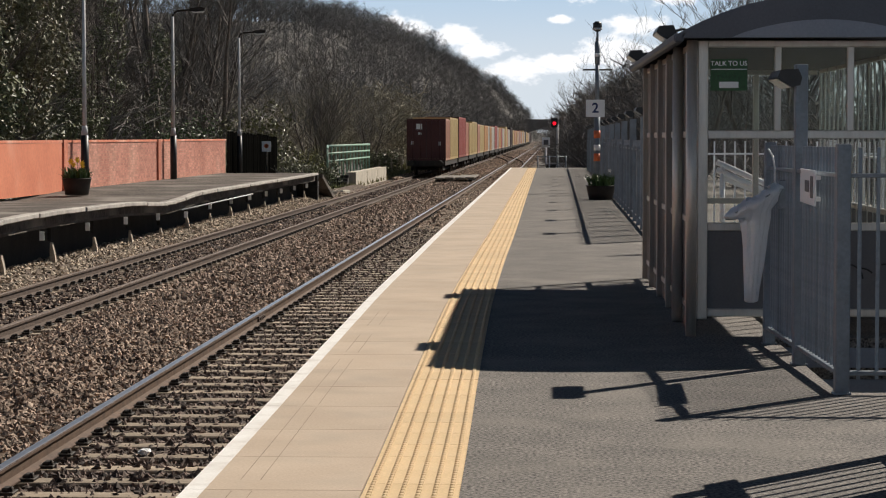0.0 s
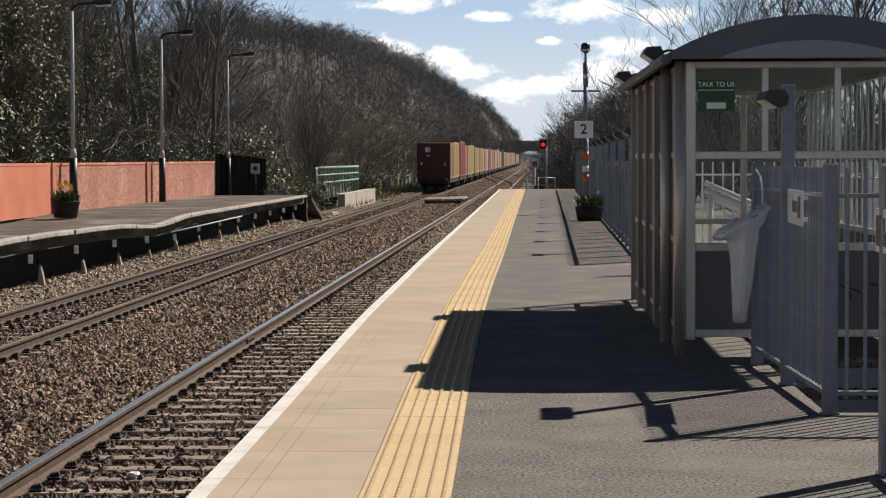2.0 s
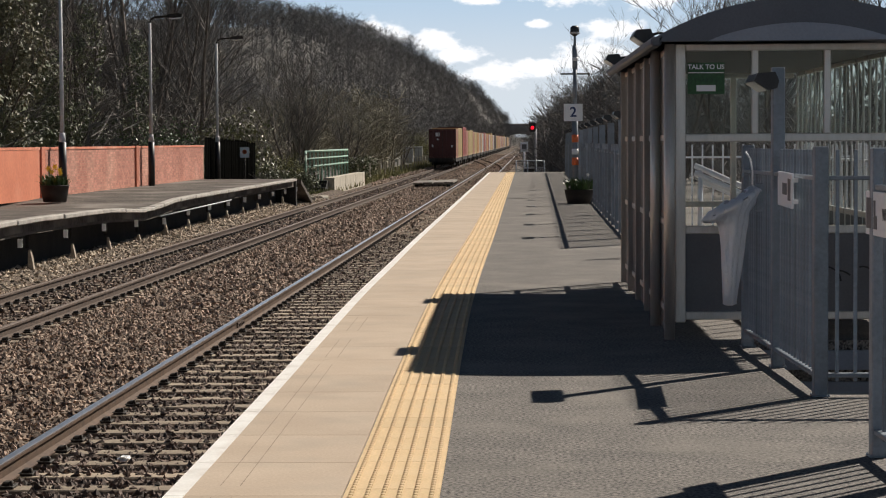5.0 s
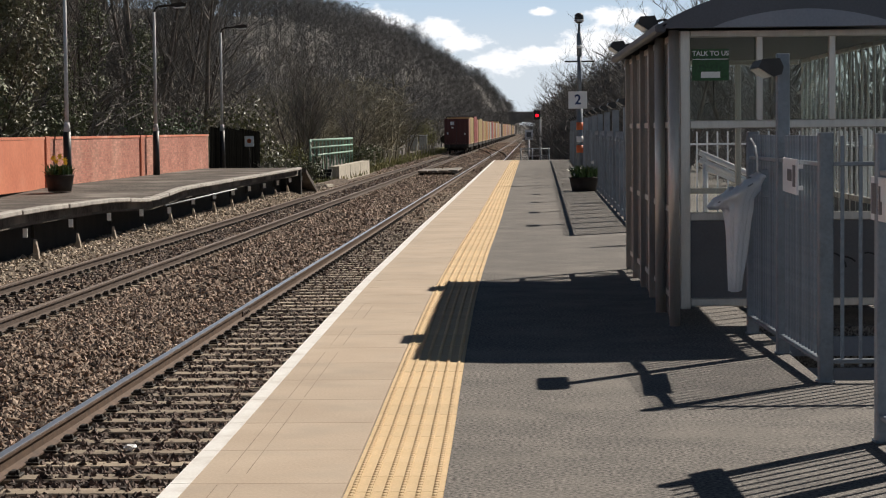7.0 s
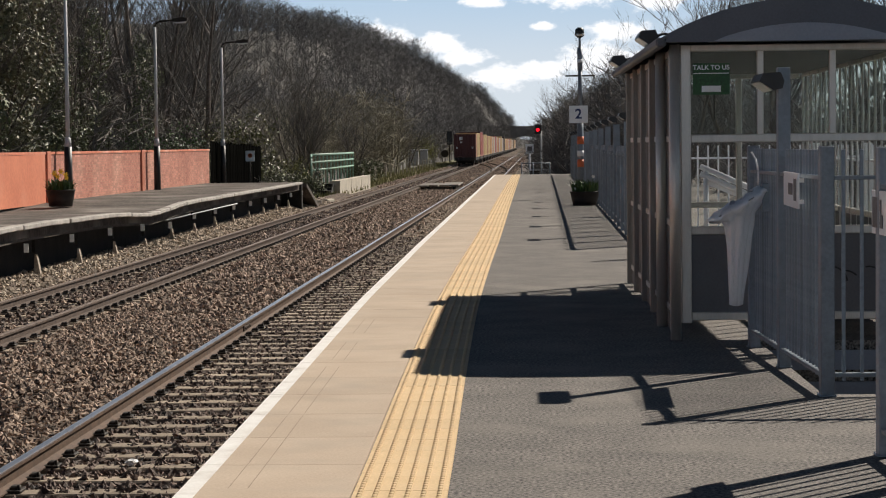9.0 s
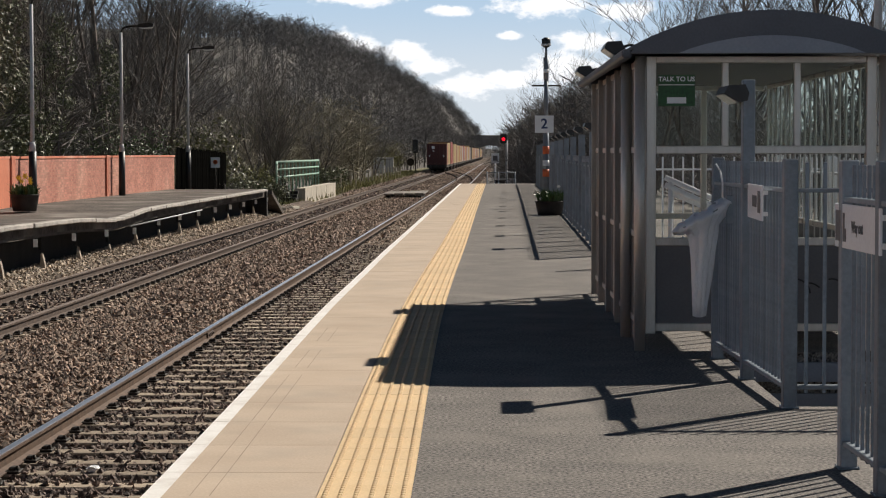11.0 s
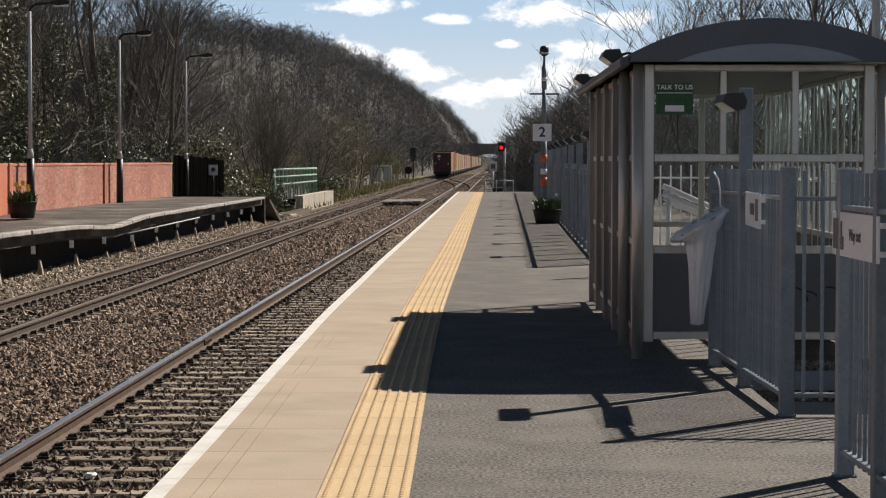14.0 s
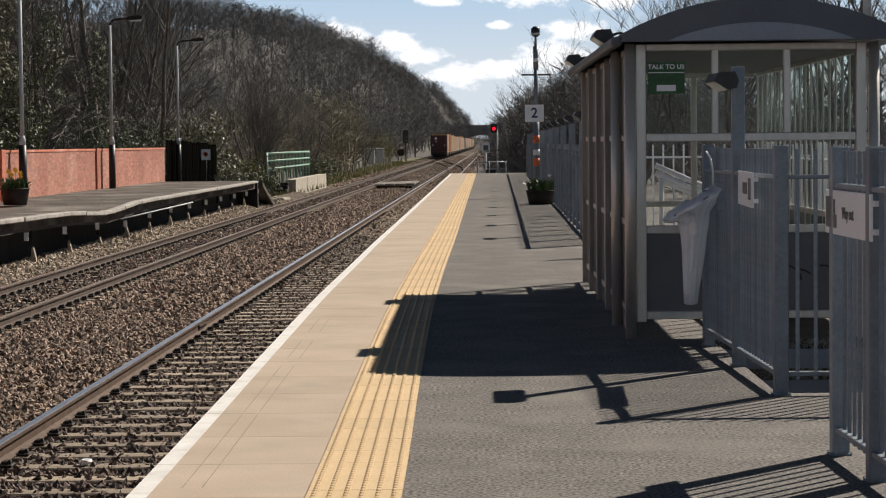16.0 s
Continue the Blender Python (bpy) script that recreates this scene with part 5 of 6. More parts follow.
def plant_woods():
    rng = random.Random(4)
    spots = []
    while len(spots) < 3600:
        y = 300 * math.exp(rng.random() * math.log(1650 / 300))
        crest = along(CREST, y, 1)
        foot = -13.0 + LEAN_OF_LINE * y
        x = foot + (min(crest, foot - 4) - 12 - foot) * rng.random() ** 0.8
        spots.append((x, y, ground(x, y) - 0.3, rng.uniform(5.5, 8.5) * (1 + 0.45 * noise.noise((x * 0.04, y * 0.02, 1)))))
    for i in range(90):
        y = rng.uniform(820, 965)
        x = rng.uniform(-34, -1.5)
        spots.append((x, y, RAIL - 0.5 + max(0, -8 - x) * 0.3, rng.uniform(9, 13)))
    for i in range(90):
        y = rng.uniform(1040, 1500)
        x = rng.uniform(-15, 45)
        spots.append((x, y, RAIL - 0.5, rng.uniform(6, 12)))
    woods("hillside_wood", spots, 6, "brown leafless wood covering the hillside", M_FARTWIG)
    spots = []
    while len(spots) < 520:
        y = rng.uniform(128, 360)
        x = LEAN_OF_LINE * y - rng.uniform(13.0, 15 + y * 0.11)
        if 205 < y < 300 and x - LEAN_OF_LINE * y > -18:
            continue
        spots.append((x, y, ground(x, y) - 0.3, rng.uniform(2.0, 3.8) + y * 0.006))
    for i in range(210):
        y = rng.uniform(190, 345)
        x = -y * rng.uniform(0.052, 0.098)
        spots.append((x, y, ground(x, y) - 0.3, rng.uniform(5.0, 8.8)))
    woods("brushwood", spots, 12, "pale brown and olive bare brushwood beside the line", M_OLIVE)
    spots = []
    while len(spots) < 520:
        y = 106 * math.exp(rng.random() * math.log(900 / 106))
        x = LEAN_OF_LINE * y + rng.uniform(3.2, 9 + y * 0.05)
        spots.append((x, y, ground(x, y) - 0.3, rng.uniform(3.5, 6.5) * (1 + y / 900)))
    while len(spots) < 880:
        y = rng.uniform(109, 200)
        x = rng.uniform(1.6, 2 + y * 0.055)
        spots.append((x, y, ground(x, y) - 0.3, min(8.0, 3.7 + (x - 1.0) * 0.7) * rng.uniform(0.7, 1.1)))
    for i in range(170):
        y = rng.uniform(120, 190)
        x = y * rng.uniform(0.0135, 0.034)
        spots.append((x, y, ground(x, y) - 0.3, rng.uniform(3.6, 5.4) * (0.8 + 14 * (x / y - 0.01)) * y / 130))
    while len(spots) < 1290:
        y = rng.uniform(220, 960)
        x = LEAN_OF_LINE * y + rng.uniform(2.6, 10)
        spots.append((x, y, ground(x, y) - 0.3, rng.uniform(5, 9)))
    woods("trackside_wood", spots, 7, "brown leafless scrub wood along the track", M_FARTWIG)
    spots = []
    while len(spots) < 330:
        y = rng.uniform(40, 105)
        x = rng.uniform(5.5, 16 + y * 0.12)
        spots.append((x, y, ground(x, y) - 0.3, rng.uniform(2.5, 4.3)))
    woods("scrub", spots, 8, "pale brown bare scrub behind the platform fence", M_FARTWIG)
    spots = []
    while len(spots) < 420:
        y = rng.uniform(62, 140)
        x = LEAN_OF_LINE * y - rng.uniform(16.6, 19 + (y - 40) * 0.28)
        spots.append((x, y, ground(x, y) - 0.3, rng.uniform(3, 7.5) if x / y < -0.125 else rng.uniform(2, 4)))
    woods("undergrowth", spots, 9, "dark bare undergrowth behind the brick wall")


def grass():
    """Tufts of grass along the verge and at the far platform's foot."""
    rng = random.Random(14)
    verts, faces = [], []
    for i in range(3700):
        if i < 3600:
            y = 108 + 190 * rng.random() ** 1.4
            u, z = rng.uniform(-13.3, -9.9), RAIL - 0.15
        else:
            y = rng.uniform(30, 86)
            u, z = rng.uniform(FX - 0.75, FX - 0.1), RAIL - 0.17
        x = u + LEAN_OF_LINE * y
        h = rng.uniform(0.12, 0.4) if i < 3600 else rng.uniform(0.05, 0.2)
        for j in range(3):
            a = rng.uniform(0, 6.28)
            k = len(verts)
            verts += [(x - 0.025 * math.cos(a), y - 0.025 * math.sin(a), z), (x + 0.025 * math.cos(a), y + 0.025 * math.sin(a), z), (x + rng.uniform(-0.15, 0.15), y + rng.uniform(-0.15, 0.15), z + h)]
            faces.append((k, k + 1, k + 2))
    tagged(soup("grass_tufts", verts, faces, M_BLADE), "rough dry grass tufts along the track", "grass", kind="stuff")


# ---- smaller things ----


def planter(at, r, h, flowers, label):
    p = thing("planter", label, "planter", at)
    bm = bmesh.new()
    lathe(bm, [(r * 0.8, 0), (r * 0.92, h * 0.5), (r, h * 0.94), (r * 1.05, h * 0.95), (r * 1.05, h), (r * 0.9, h), (r * 0.9, h * 0.9)], 20)
    part("pot", bm, M_POT, p)
    bm = bmesh.new()
    lathe(bm, [(r * 0.88, h * 0.86), (r * 0.88, h * 0.93), (0.02, h * 0.95)], 16)
    part("soil", bm, M_SOIL, p)
    rng = random.Random(int(at[1] * 7))
    verts, faces = [], []
    for i in range(240):
        a, d = rng.uniform(0, 6.28), r * 0.85 * math.sqrt(rng.random())
        x, y = d * math.cos(a), d * math.sin(a)
        hh = rng.uniform(0.1, 0.3)
        bx, by = rng.uniform(-0.12, 0.12) + x * 0.3, rng.uniform(-0.12, 0.12) + y * 0.3
        w = rng.uniform(0.008, 0.02)
        c, s = math.cos(a * 3) * w, math.sin(a * 3) * w
        k = len(verts)
        verts += [(x - c, y - s, h * 0.9), (x + c, y + s, h * 0.9), (x + bx * 0.4 + c, y + by * 0.4 + s, h + hh * 0.7), (x + bx * 0.4 - c, y + by * 0.4 - s, h + hh * 0.7), (x + bx, y + by, h + hh)]
        faces += [(k, k + 1, k + 2, k + 3), (k + 3, k + 2, k + 4)]
    soup("foliage", verts, faces, M_LEAF, p)
    for x, y, z, mat, size in flowers:
        bm = bmesh.new()
        rod(bm, (x * 0.6, y * 0.6, h * 0.9), (x, y, h + z), 0.006, None, 5)
        stem = part("stem", bm, M_LEAF, p)
        bm = bmesh.new()
        for i in range(6):
            a = i * math.pi / 3
            q = (x + size * math.cos(a), y - 0.01, h + z + size * math.sin(a))
            c = bm.verts.new((x, y - 0.02, h + z))
            m1 = bm.verts.new((x + size * 0.6 * math.cos(a + 0.4), y - 0.02, h + z + size * 0.6 * math.sin(a + 0.4)))
            m2 = bm.verts.new((x + size * 0.6 * math.cos(a - 0.4), y - 0.02, h + z + size * 0.6 * math.sin(a - 0.4)))
            bm.faces.new((c, m1, bm.verts.new(q), m2))
        rod(bm, (x, y, h + z), (x, y - 0.05, h + z), size * 0.4, size * 0.45, 8)
        part("flower", bm, mat, stem)
    return p


def text_mesh(name, words, size, mat, parent, m, label="", extrude=0.001):
    """Flat lettering that stands upright and faces -y before it is turned."""
    cu = bpy.data.curves.new(name, "FONT")
    cu.body, cu.size, cu.extrude, cu.offset, cu.align_x, cu.align_y = words, size, extrude, size * 0.02, "CENTER", "CENTER"
    tmp = bpy.data.objects.new(name, cu)
    scene.collection.objects.link(tmp)
    me = bpy.data.meshes.new_from_object(tmp.evaluated_get(bpy.context.evaluated_depsgraph_get()))
    bpy.data.objects.remove(tmp)
    me.materials.clear()
    me.materials.append(mat)
    ob = new(name, me)
    ob.parent, ob.matrix_basis = parent, m @ pose(0, 0, 0, 90, 0, 0)
    return tagged(ob, label) if label else ob


def build_mast():
    """The tall mast with a camera, the platform sign and reflective bands."""
    x, y = 1.71, 58.0
    m = thing("camera_mast", "grey steel mast with a dome camera and orange bands", "mast", (x, y, 0))
    bm = bmesh.new()
    rod(bm, (0, 0, 0), (0, 0, 2.35), 0.085, 0.08, 14)
    rod(bm, (0, 0, 2.35), (0, 0, 3.35), 0.06, 0.055, 12)
    rod(bm, (0, 0, 3.35), (0, 0, 3.95), 0.07, 0.07, 12)
    rod(bm, (0, 0, 3.95), (0, 0, 4.25), 0.035, 0.03, 10)
    part("pole", bm, M_FENCE, m)
    bm = bmesh.new()
    lathe(bm, [(0.05, 4.2), (0.1, 4.24), (0.12, 4.32), (0.115, 4.42), (0.06, 4.47)], 14)
    part("camera_dome", bm, M_BLACK, m, "dark dome camera with a pale rim")
    bm = bmesh.new()
    lathe(bm, [(0.09, 4.235), (0.128, 4.26), (0.128, 4.30), (0.1, 4.31)], 14)
    part("rim", bm, M_POLE, m)
    bm = bmesh.new()
    rod(bm, (-0.38, 0, 3.21), (0.40, 0, 3.21), 0.022, None, 8)
    part("crossbar", bm, M_IRON, m)
    for z in (0.82, 1.42):
        bm = bmesh.new()
        rod(bm, (0, 0, z), (0, 0, z + 0.2), 0.089, None, 14)
        part("band", bm, M_ORANGE, m, "orange reflective band")
    bm = bmesh.new()
    rod(bm, (0, 0, 1.1), (0, 0, 1.25), 0.088, None, 14)
    part("band", bm, M_WHITE, m, "white band")
    bm = bmesh.new()
    rod(bm, (0, 0, 3.55), (0, 0, 3.64), 0.075, None, 12)
    part("collar", bm, M_WHITE, m)
    s = thing("platform_sign", "square white sign with a dark blue number two", "sign", (x - 0.05, y - 0.12, 2.2))
    bm = bmesh.new()
    box(bm, -0.245, 0.245, -0.012, 0.012, -0.225, 0.225, 0.004)
    part("plate", bm, M_WHITE, s)
    text_mesh("numeral", "2", 0.36, M_NAVY, s, pose(0, -0.0155, 0), "dark blue numeral")
    bm = bmesh.new()
    box(bm, -0.06, 0.06, 0.012, 0.06, -0.1, 0.1)
    part("clamp", bm, M_IRON, s)


def build_bag():
    """A clear bin bag hanging from a hoop on the fence."""
    b = thing("bin_bag", "clear plastic bin bag hanging from a hoop on the fence", "bin bag", (1.45, 14.8, 0))
    bm = bmesh.new()
    rng = random.Random(2)
    n = 40
    prof = [(0.02, 0.35), (0.044, 0.36), (0.05, 0.45), (0.06, 0.6), (0.07, 0.72), (0.08, 0.82), (0.09, 0.89), (0.10, 0.94), (0.145, 0.985), (0.182, 1.01), (0.184, 1.03), (0.15, 1.06), (0.10, 1.065)]
    rings = []
    for r, z in prof:
        ring = []
        lean = 0.56 * min(1.0, max(0.0, (z - 0.86) / 0.14))
        for i in range(n):
            a = 2 * math.pi * i / n
            k = 1 + 0.09 * math.sin(5 * a + z * 3) + 0.10 * math.sin(9 * a - z * 4) + 0.06 * math.sin(13 * a + z * 7) + rng.uniform(-0.07, 0.07)
            droop = rng.uniform(-0.014, 0.014) if z > 0.9 else 0
            ring.append(bm.verts.new((r * k * math.cos(a) + (0.04 if z > 0.9 else 0.04 * z), r * k * math.sin(a) * 0.8, z + lean * r * math.cos(a) + droop)))
        rings.append(ring)
    for p, q in zip(rings, rings[1:]):
        for i in range(n):
            j = (i + 1) % n
            bm.faces.new((p[i], p[j], q[j], q[i])).smooth = True
    bm.faces.new(rings[0][::-1])
    part("bag", bm, M_BAG, b)
    bm = bmesh.new()
    for i in range(16):
        a, c = 2 * math.pi * i / 16, 2 * math.pi * (i + 1) / 16
        rod(bm, (0.04 + 0.165 * math.cos(a), 0.13 * math.sin(a), 1.03 + 0.092 * math.cos(a)), (0.04 + 0.165 * math.cos(c), 0.13 * math.sin(c), 1.03 + 0.092 * math.cos(c)), 0.005, None, 6)
    part("hoop", bm, M_FENCE, b)
    bm = bmesh.new()
    box(bm, 0.19, 0.25, -0.04, 0.04, 0.98, 1.17, 0.006)
    part("bracket", bm, M_FENCE, b)
    bm = bmesh.new()
    pts = [(0.12, -0.02, 1.38), (0.15, -0.02, 1.33), (0.165, -0.02, 1.25), (0.165, -0.02, 1.16), (0.19, -0.02, 1.12)]
    for p, q in zip(pts, pts[1:]):
        rod(bm, p, q, 0.006, None, 6)
    part("strap", bm, M_WHITE, b)


def fence_sign(at, turn, w, h, label, bars, words="", shift=0.0):
    """A white sign; its face looks along -y before the turn; the writing on it is too blurred to read."""
    s = thing("fence_sign", label, "sign", at, turn, "signs on the fences")
    bm = bmesh.new()
    box(bm, -w / 2, w / 2, -0.006, 0.006, -h / 2, h / 2, 0.002)
    part("plate", bm, M_WHITE_GREY, s)
    for x0, x1, z0, z1, mat in bars:
        bm = bmesh.new()
        box(bm, x0, x1, -0.009, -0.0065, z0, z1)
        part("print", bm, mat, s)
    if words:
        text_mesh("wording", words, h * 0.36, M_GREY_PRINT, s, pose(shift, -0.0085, 0), "dark lettering")
    for z in (-h * 0.3, h * 0.3):
        bm = bmesh.new()
        box(bm, w / 2 - 0.03, w / 2 + 0.03, 0.006, 0.03, z - 0.012, z + 0.012)
        part("clip", bm, M_WHITE, s)
    return s


M_GREY_PRINT = material("grey print", (0.10, 0.10, 0.11), (0.14, 0.14, 0.15), 4, 0.6)


def build_sticker():
    s = thing("help_sticker", "green help notice stuck to the shelter glass", "notice", (SX0 + 0.265, SY0 + 0.036, 1.93))
    bm = bmesh.new()
    box(bm, -0.135, 0.135, -0.001, 0.002, -0.135, 0.095)
    part("sheet", bm, M_GREEN, s)
    text_mesh("wording", "TALK TO US", 0.048, M_WHITE_GREY, s, pose(0, -0.003, 0.062), "white capitals")
    bm = bmesh.new()
    box(bm, -0.13, 0.13, -0.003, -0.0015, 0.018, 0.024)
    part("rule", bm, M_WHITE, s)
    bm = bmesh.new()
    box(bm, -0.07, 0.07, -0.003, -0.0015, -0.115, -0.07)
    part("print", bm, M_WHITE, s)
    bm = bmesh.new()
    box(bm, -0.09, 0.09, -0.003, -0.0015, -0.045, -0.02)
    part("print", bm, M_DARKGREEN, s)


M_DARKGREEN = material("dark green print", (0.01, 0.06, 0.018), (0.014, 0.08, 0.022), 4, 0.5)


def build_walkway():
    """The raised concrete walkway with a pale green handrail past the far platform's end."""
    w = thing("concrete_walkway", "raised concrete walkway with steps beside the track", "walkway", kind="structure")
    x0 = -10.25
    bm = bmesh.new()
    strip(bm, line(x0 - 0.3), line(x0 + 0.1), steps(113, 134.5, 7), RAIL - 0.3, -0.37)
    part("walkway_slab", bm, M_CONCRETE, w)
    y = 113.0
    while y < 134:
        bm = bmesh.new()
        strip(bm, line(x0 + 0.104), line(x0 + 0.22), [y + 0.02, min(y + 6.9, 134.5) - 0.02], RAIL - 0.3, -0.36)
        part("face_panel", bm, M_CONCRETE, w)
        y += 7.0
    for i in range(4):
        bm = bmesh.new()
        box(bm, -11.55 + 0.009 * 112, -10.35 + 0.009 * 112, 110.6 + i * 0.6, 111.2 + i * 0.6, RAIL - 0.3, -0.98 + 0.16 * i)
        part("step", bm, M_DARK, w)
    r = thing("handrail", "pale green tubular handrail with upright bars on the walkway", "handrail", (0, 0, -0.37))
    xr = line(-11.25)
    a, b = 110.6, 136.0
    for z, rad in ((1.36, 0.06), (0.98, 0.05), (0.58, 0.05)):
        bm = bmesh.new()
        rod(bm, (xr(a), a, z), (xr(b), b, z), rad, None, 8)
        part("rail", bm, M_GREENRAIL, r)
    for i in range(13):
        y = a + (b - a) * i / 12
        bm = bmesh.new()
        box(bm, xr(y) - 0.04, xr(y) + 0.04, y - 0.05, y + 0.05, -0.75, 1.36)
        part("upright", bm, M_GREENRAIL, r)
    bm = bmesh.new()
    rod(bm, (xr(a), a, 1.36), (xr(a) + 0.05, a - 0.6, 1.2), 0.06, None, 8)
    rod(bm, (xr(a) + 0.05, a - 0.6, 1.2), (xr(a) + 0.05, a - 0.6, -0.55), 0.05, None, 8)
    part("end_loop", bm, M_GREENRAIL, r)


def build_dark_fence():
    f = thing("boarded_fence", "near-black close-boarded fence at the platform end", "fence")
    x0 = line(-12.85)
    y = 87.05
    rng = random.Random(6)
    bm = bmesh.new()
    box(bm, -0.012, 0.012, 0, 0.145, -0.6, 1.72, 0.003)
    board = as_mesh("board", bm, M_BLACKWOOD)
    while y < 103:
        o = new("board", board)
        o.parent, o.matrix_basis = f, pose(x0(y) + rng.uniform(-0.01, 0.01), y, rng.uniform(-0.12, 0.0) - 0.012 * (y - 87), 0, 0, 0)
        y += 0.1465
    s = thing("warning_sign", "small pale warning sign with a red symbol on a post", "sign", (x0(97.5) + 0.22, 97.5, -0.5))
    bm = bmesh.new()
    rod(bm, (0, 0, -0.6), (0, 0, 1.75), 0.03, None, 8)
    part("post", bm, M_IRON, s)
    bm = bmesh.new()
    box(bm, -0.2, 0.2, -0.05, -0.035, 1.3, 1.76)
    part("plate", bm, M_WHITE_GREY, s)
    bm = bmesh.new()
    lathe(bm, [(0.1, 0), (0.1, 0.006), (0.065, 0.006), (0.065, 0.0)], 20)
    ring = part("symbol", bm, M_ORANGE, s)
    ring.matrix_basis = pose(0, -0.052, 1.55, 90, 0, 0)


# one near-black tone for all the boards, with no surface reflection
M_BLACKWOOD = material("near-black boards", (0.003, 0.003, 0.003), (0.007, 0.007, 0.006), 3, 0.9, 0, 0.002, 30, 0.3, None, 0.2, stretch=(1, 1, 0.2), spec=0.0)


def build_trackside():
    # walking boards in the six-foot
    b = thing("crossing_boards", "grey timber boards laid between the tracks", "boards", (line(-5.45)(127), 127, RAIL - 0.12), LINE_TURN)
    for i in range(4):
        bm = bmesh.new()
        box(bm, -1.1 + 0.56 * i, -0.58 + 0.56 * i, -3.5 + (0.9 if i > 1 else 0), 3.5 + (2.2 if i > 1 else 0), 0.17 + 0.015 * (i % 2), 0.27 + 0.015 * (i % 2), 0.02)
        part("board", bm, M_TIMBER, b)
    for x in (-0.9, 0.9):
        bm = bmesh.new()
        box(bm, x - 0.1, x + 0.1, -3.3, 3.3, -0.06, 0.168)
        part("bearer", bm, M_DARK, b)
    # litter, a rail joint and broken concrete
    p = thing("crumpled_paper", "crumpled white paper lying between the rails", "litter", (-3.16, 17.8, RAIL - 0.13))
    bm = bmesh.new()
    bmesh.ops.create_icosphere(bm, subdivisions=2, radius=0.055)
    rng = random.Random(9)
    for v in bm.verts:
        v.co *= rng.uniform(0.6, 1.25)
        v.co.z *= 0.6
    part("paper", bm, M_WHITE, p)
    j = thing("rail_joint", "bolted steel fishplates at a rail joint", "fishplate", (line(NEAR_TRACK - 0.7535)(30.6), 30.6, RAIL), LINE_TURN)
    for s in (-1, 1):
        bm = bmesh.new()
        box(bm, s * 0.022 - 0.010, s * 0.022 + 0.010, -0.3, 0.3, -0.12, -0.05, 0.004)
        for i in range(4):
            rod(bm, (s * 0.03, -0.21 + 0.14 * i, -0.085), (s * 0.055, -0.21 + 0.14 * i, -0.085), 0.016, None, 6)
        part("fishplate", bm, M_RUST_DARK, j)
    for x, y, w, h, t in ((-9.75, 93.5, 1.3, 0.36, 12), (-9.4, 97.5, 0.8, 0.30, -25), (-10.3, 99.0, 0.6, 0.42, 40)):
        k = thing("concrete_block", "broken pale concrete block lying beside the platform ramp", "concrete block", (line(x)(y), y, RAIL - 0.22), t, "concrete blocks")
        bm = bmesh.new()
        box(bm, -w / 2, w / 2, -0.3, 0.3, 0, h, 0.05)
        for v in bm.verts:
            v.co += Vector((noise.noise(v.co * 3 + Vector((y, 0, 0))), noise.noise(v.co * 3 + Vector((0, y, 0))), 0)) * 0.08
        part("block", bm, M_CONCRETE, k)
    # crossover rails
    c = thing("crossover", "dark crossover rails linking the two tracks", "railway track", kind="structure")
    for off in (0, 1.43):
        bm = bmesh.new()
        pts = []
        for i in range(17):
            f = i / 16
            s = f * f * (3 - 2 * f)
            y = 200 + 130 * f
            pts.append((line(NEAR_TRACK - 0.72 + (FAR_TRACK - NEAR_TRACK) * s + off)(y), y))
        for p, q in zip(pts, pts[1:]):
            rod(bm, (*p, RAIL - 0.05), (*q, RAIL - 0.05), 0.085, None, 6)
        part("rail", bm, M_RUST_DARK, c)
    # lineside cabinets
    for x, y, w, h in ((-16.6, 268, 0.9, 1.35), (-14.8, 268, 1.25, 1.8), (-13.9, 276, 0.95, 1.75)):
        k = thing("trackside_cabinet", "grey metal trackside equipment cabinet with a pale lid", "cabinet", (line(x)(y), y, ground(line(x)(y), y) + 0.1), 0, "trackside cabinets")
        bm = bmesh.new()
        box(bm, -w / 2, w / 2, -0.35, 0.35, 0.0, h, 0.02)
        part("body", bm, M_POLE, k)
        bm = bmesh.new()
        box(bm, -w / 2 - 0.05, w / 2 + 0.05, -0.42, 0.42, h + 0.001, h + 0.1, 0.02)
        part("lid", bm, M_WHITE_GREY, k)
        bm = bmesh.new()
        box(bm, -0.01, 0.01, -0.356, -0.351, 0.05, h - 0.05)
        part("door_seam", bm, M_BLACK, k)
        bm = bmesh.new()
        box(bm, -w / 2 - 0.05, w / 2 + 0.05, -0.4, 0.4, -0.25, -0.001)
        part("plinth", bm, M_CONCRETE, k)
    # wire fence posts on the verge
    p = thing("wire_fence", "weathered concrete posts of a lineside fence", "fence")
    bm = bmesh.new()
    box(bm, -0.06, 0.06, -0.06, 0.06, -0.3, 1.1, 0.01)
    post = as_mesh("post", bm, M_CONCRETE)
    for i in range(20):
        y = 146 + 5.5 * i
        o = new("post", post)
        o.parent, o.matrix_basis = p, pose(line(-11.4)(y), y, RAIL - 0.15, 0, 0, 0)
    for z in (0.5, 0.95):
        bm = bmesh.new()
        rod(bm, (line(-11.33)(146), 146, RAIL - 0.15 + z), (line(-11.33)(250.5), 250.5, RAIL - 0.15 + z), 0.008, None, 4)
        part("wire", bm, M_IRON, p)
    # signals
    s = thing("colour_light_signal", "colour-light signal on a grey post showing red", "signal", (1.35, 116, -1.1))
    bm = bmesh.new()
    rod(bm, (0, 0, -0.1), (0, 0, 3.2), 0.06, None, 10)
    part("post", bm, M_POLE, s)
    bm = bmesh.new()
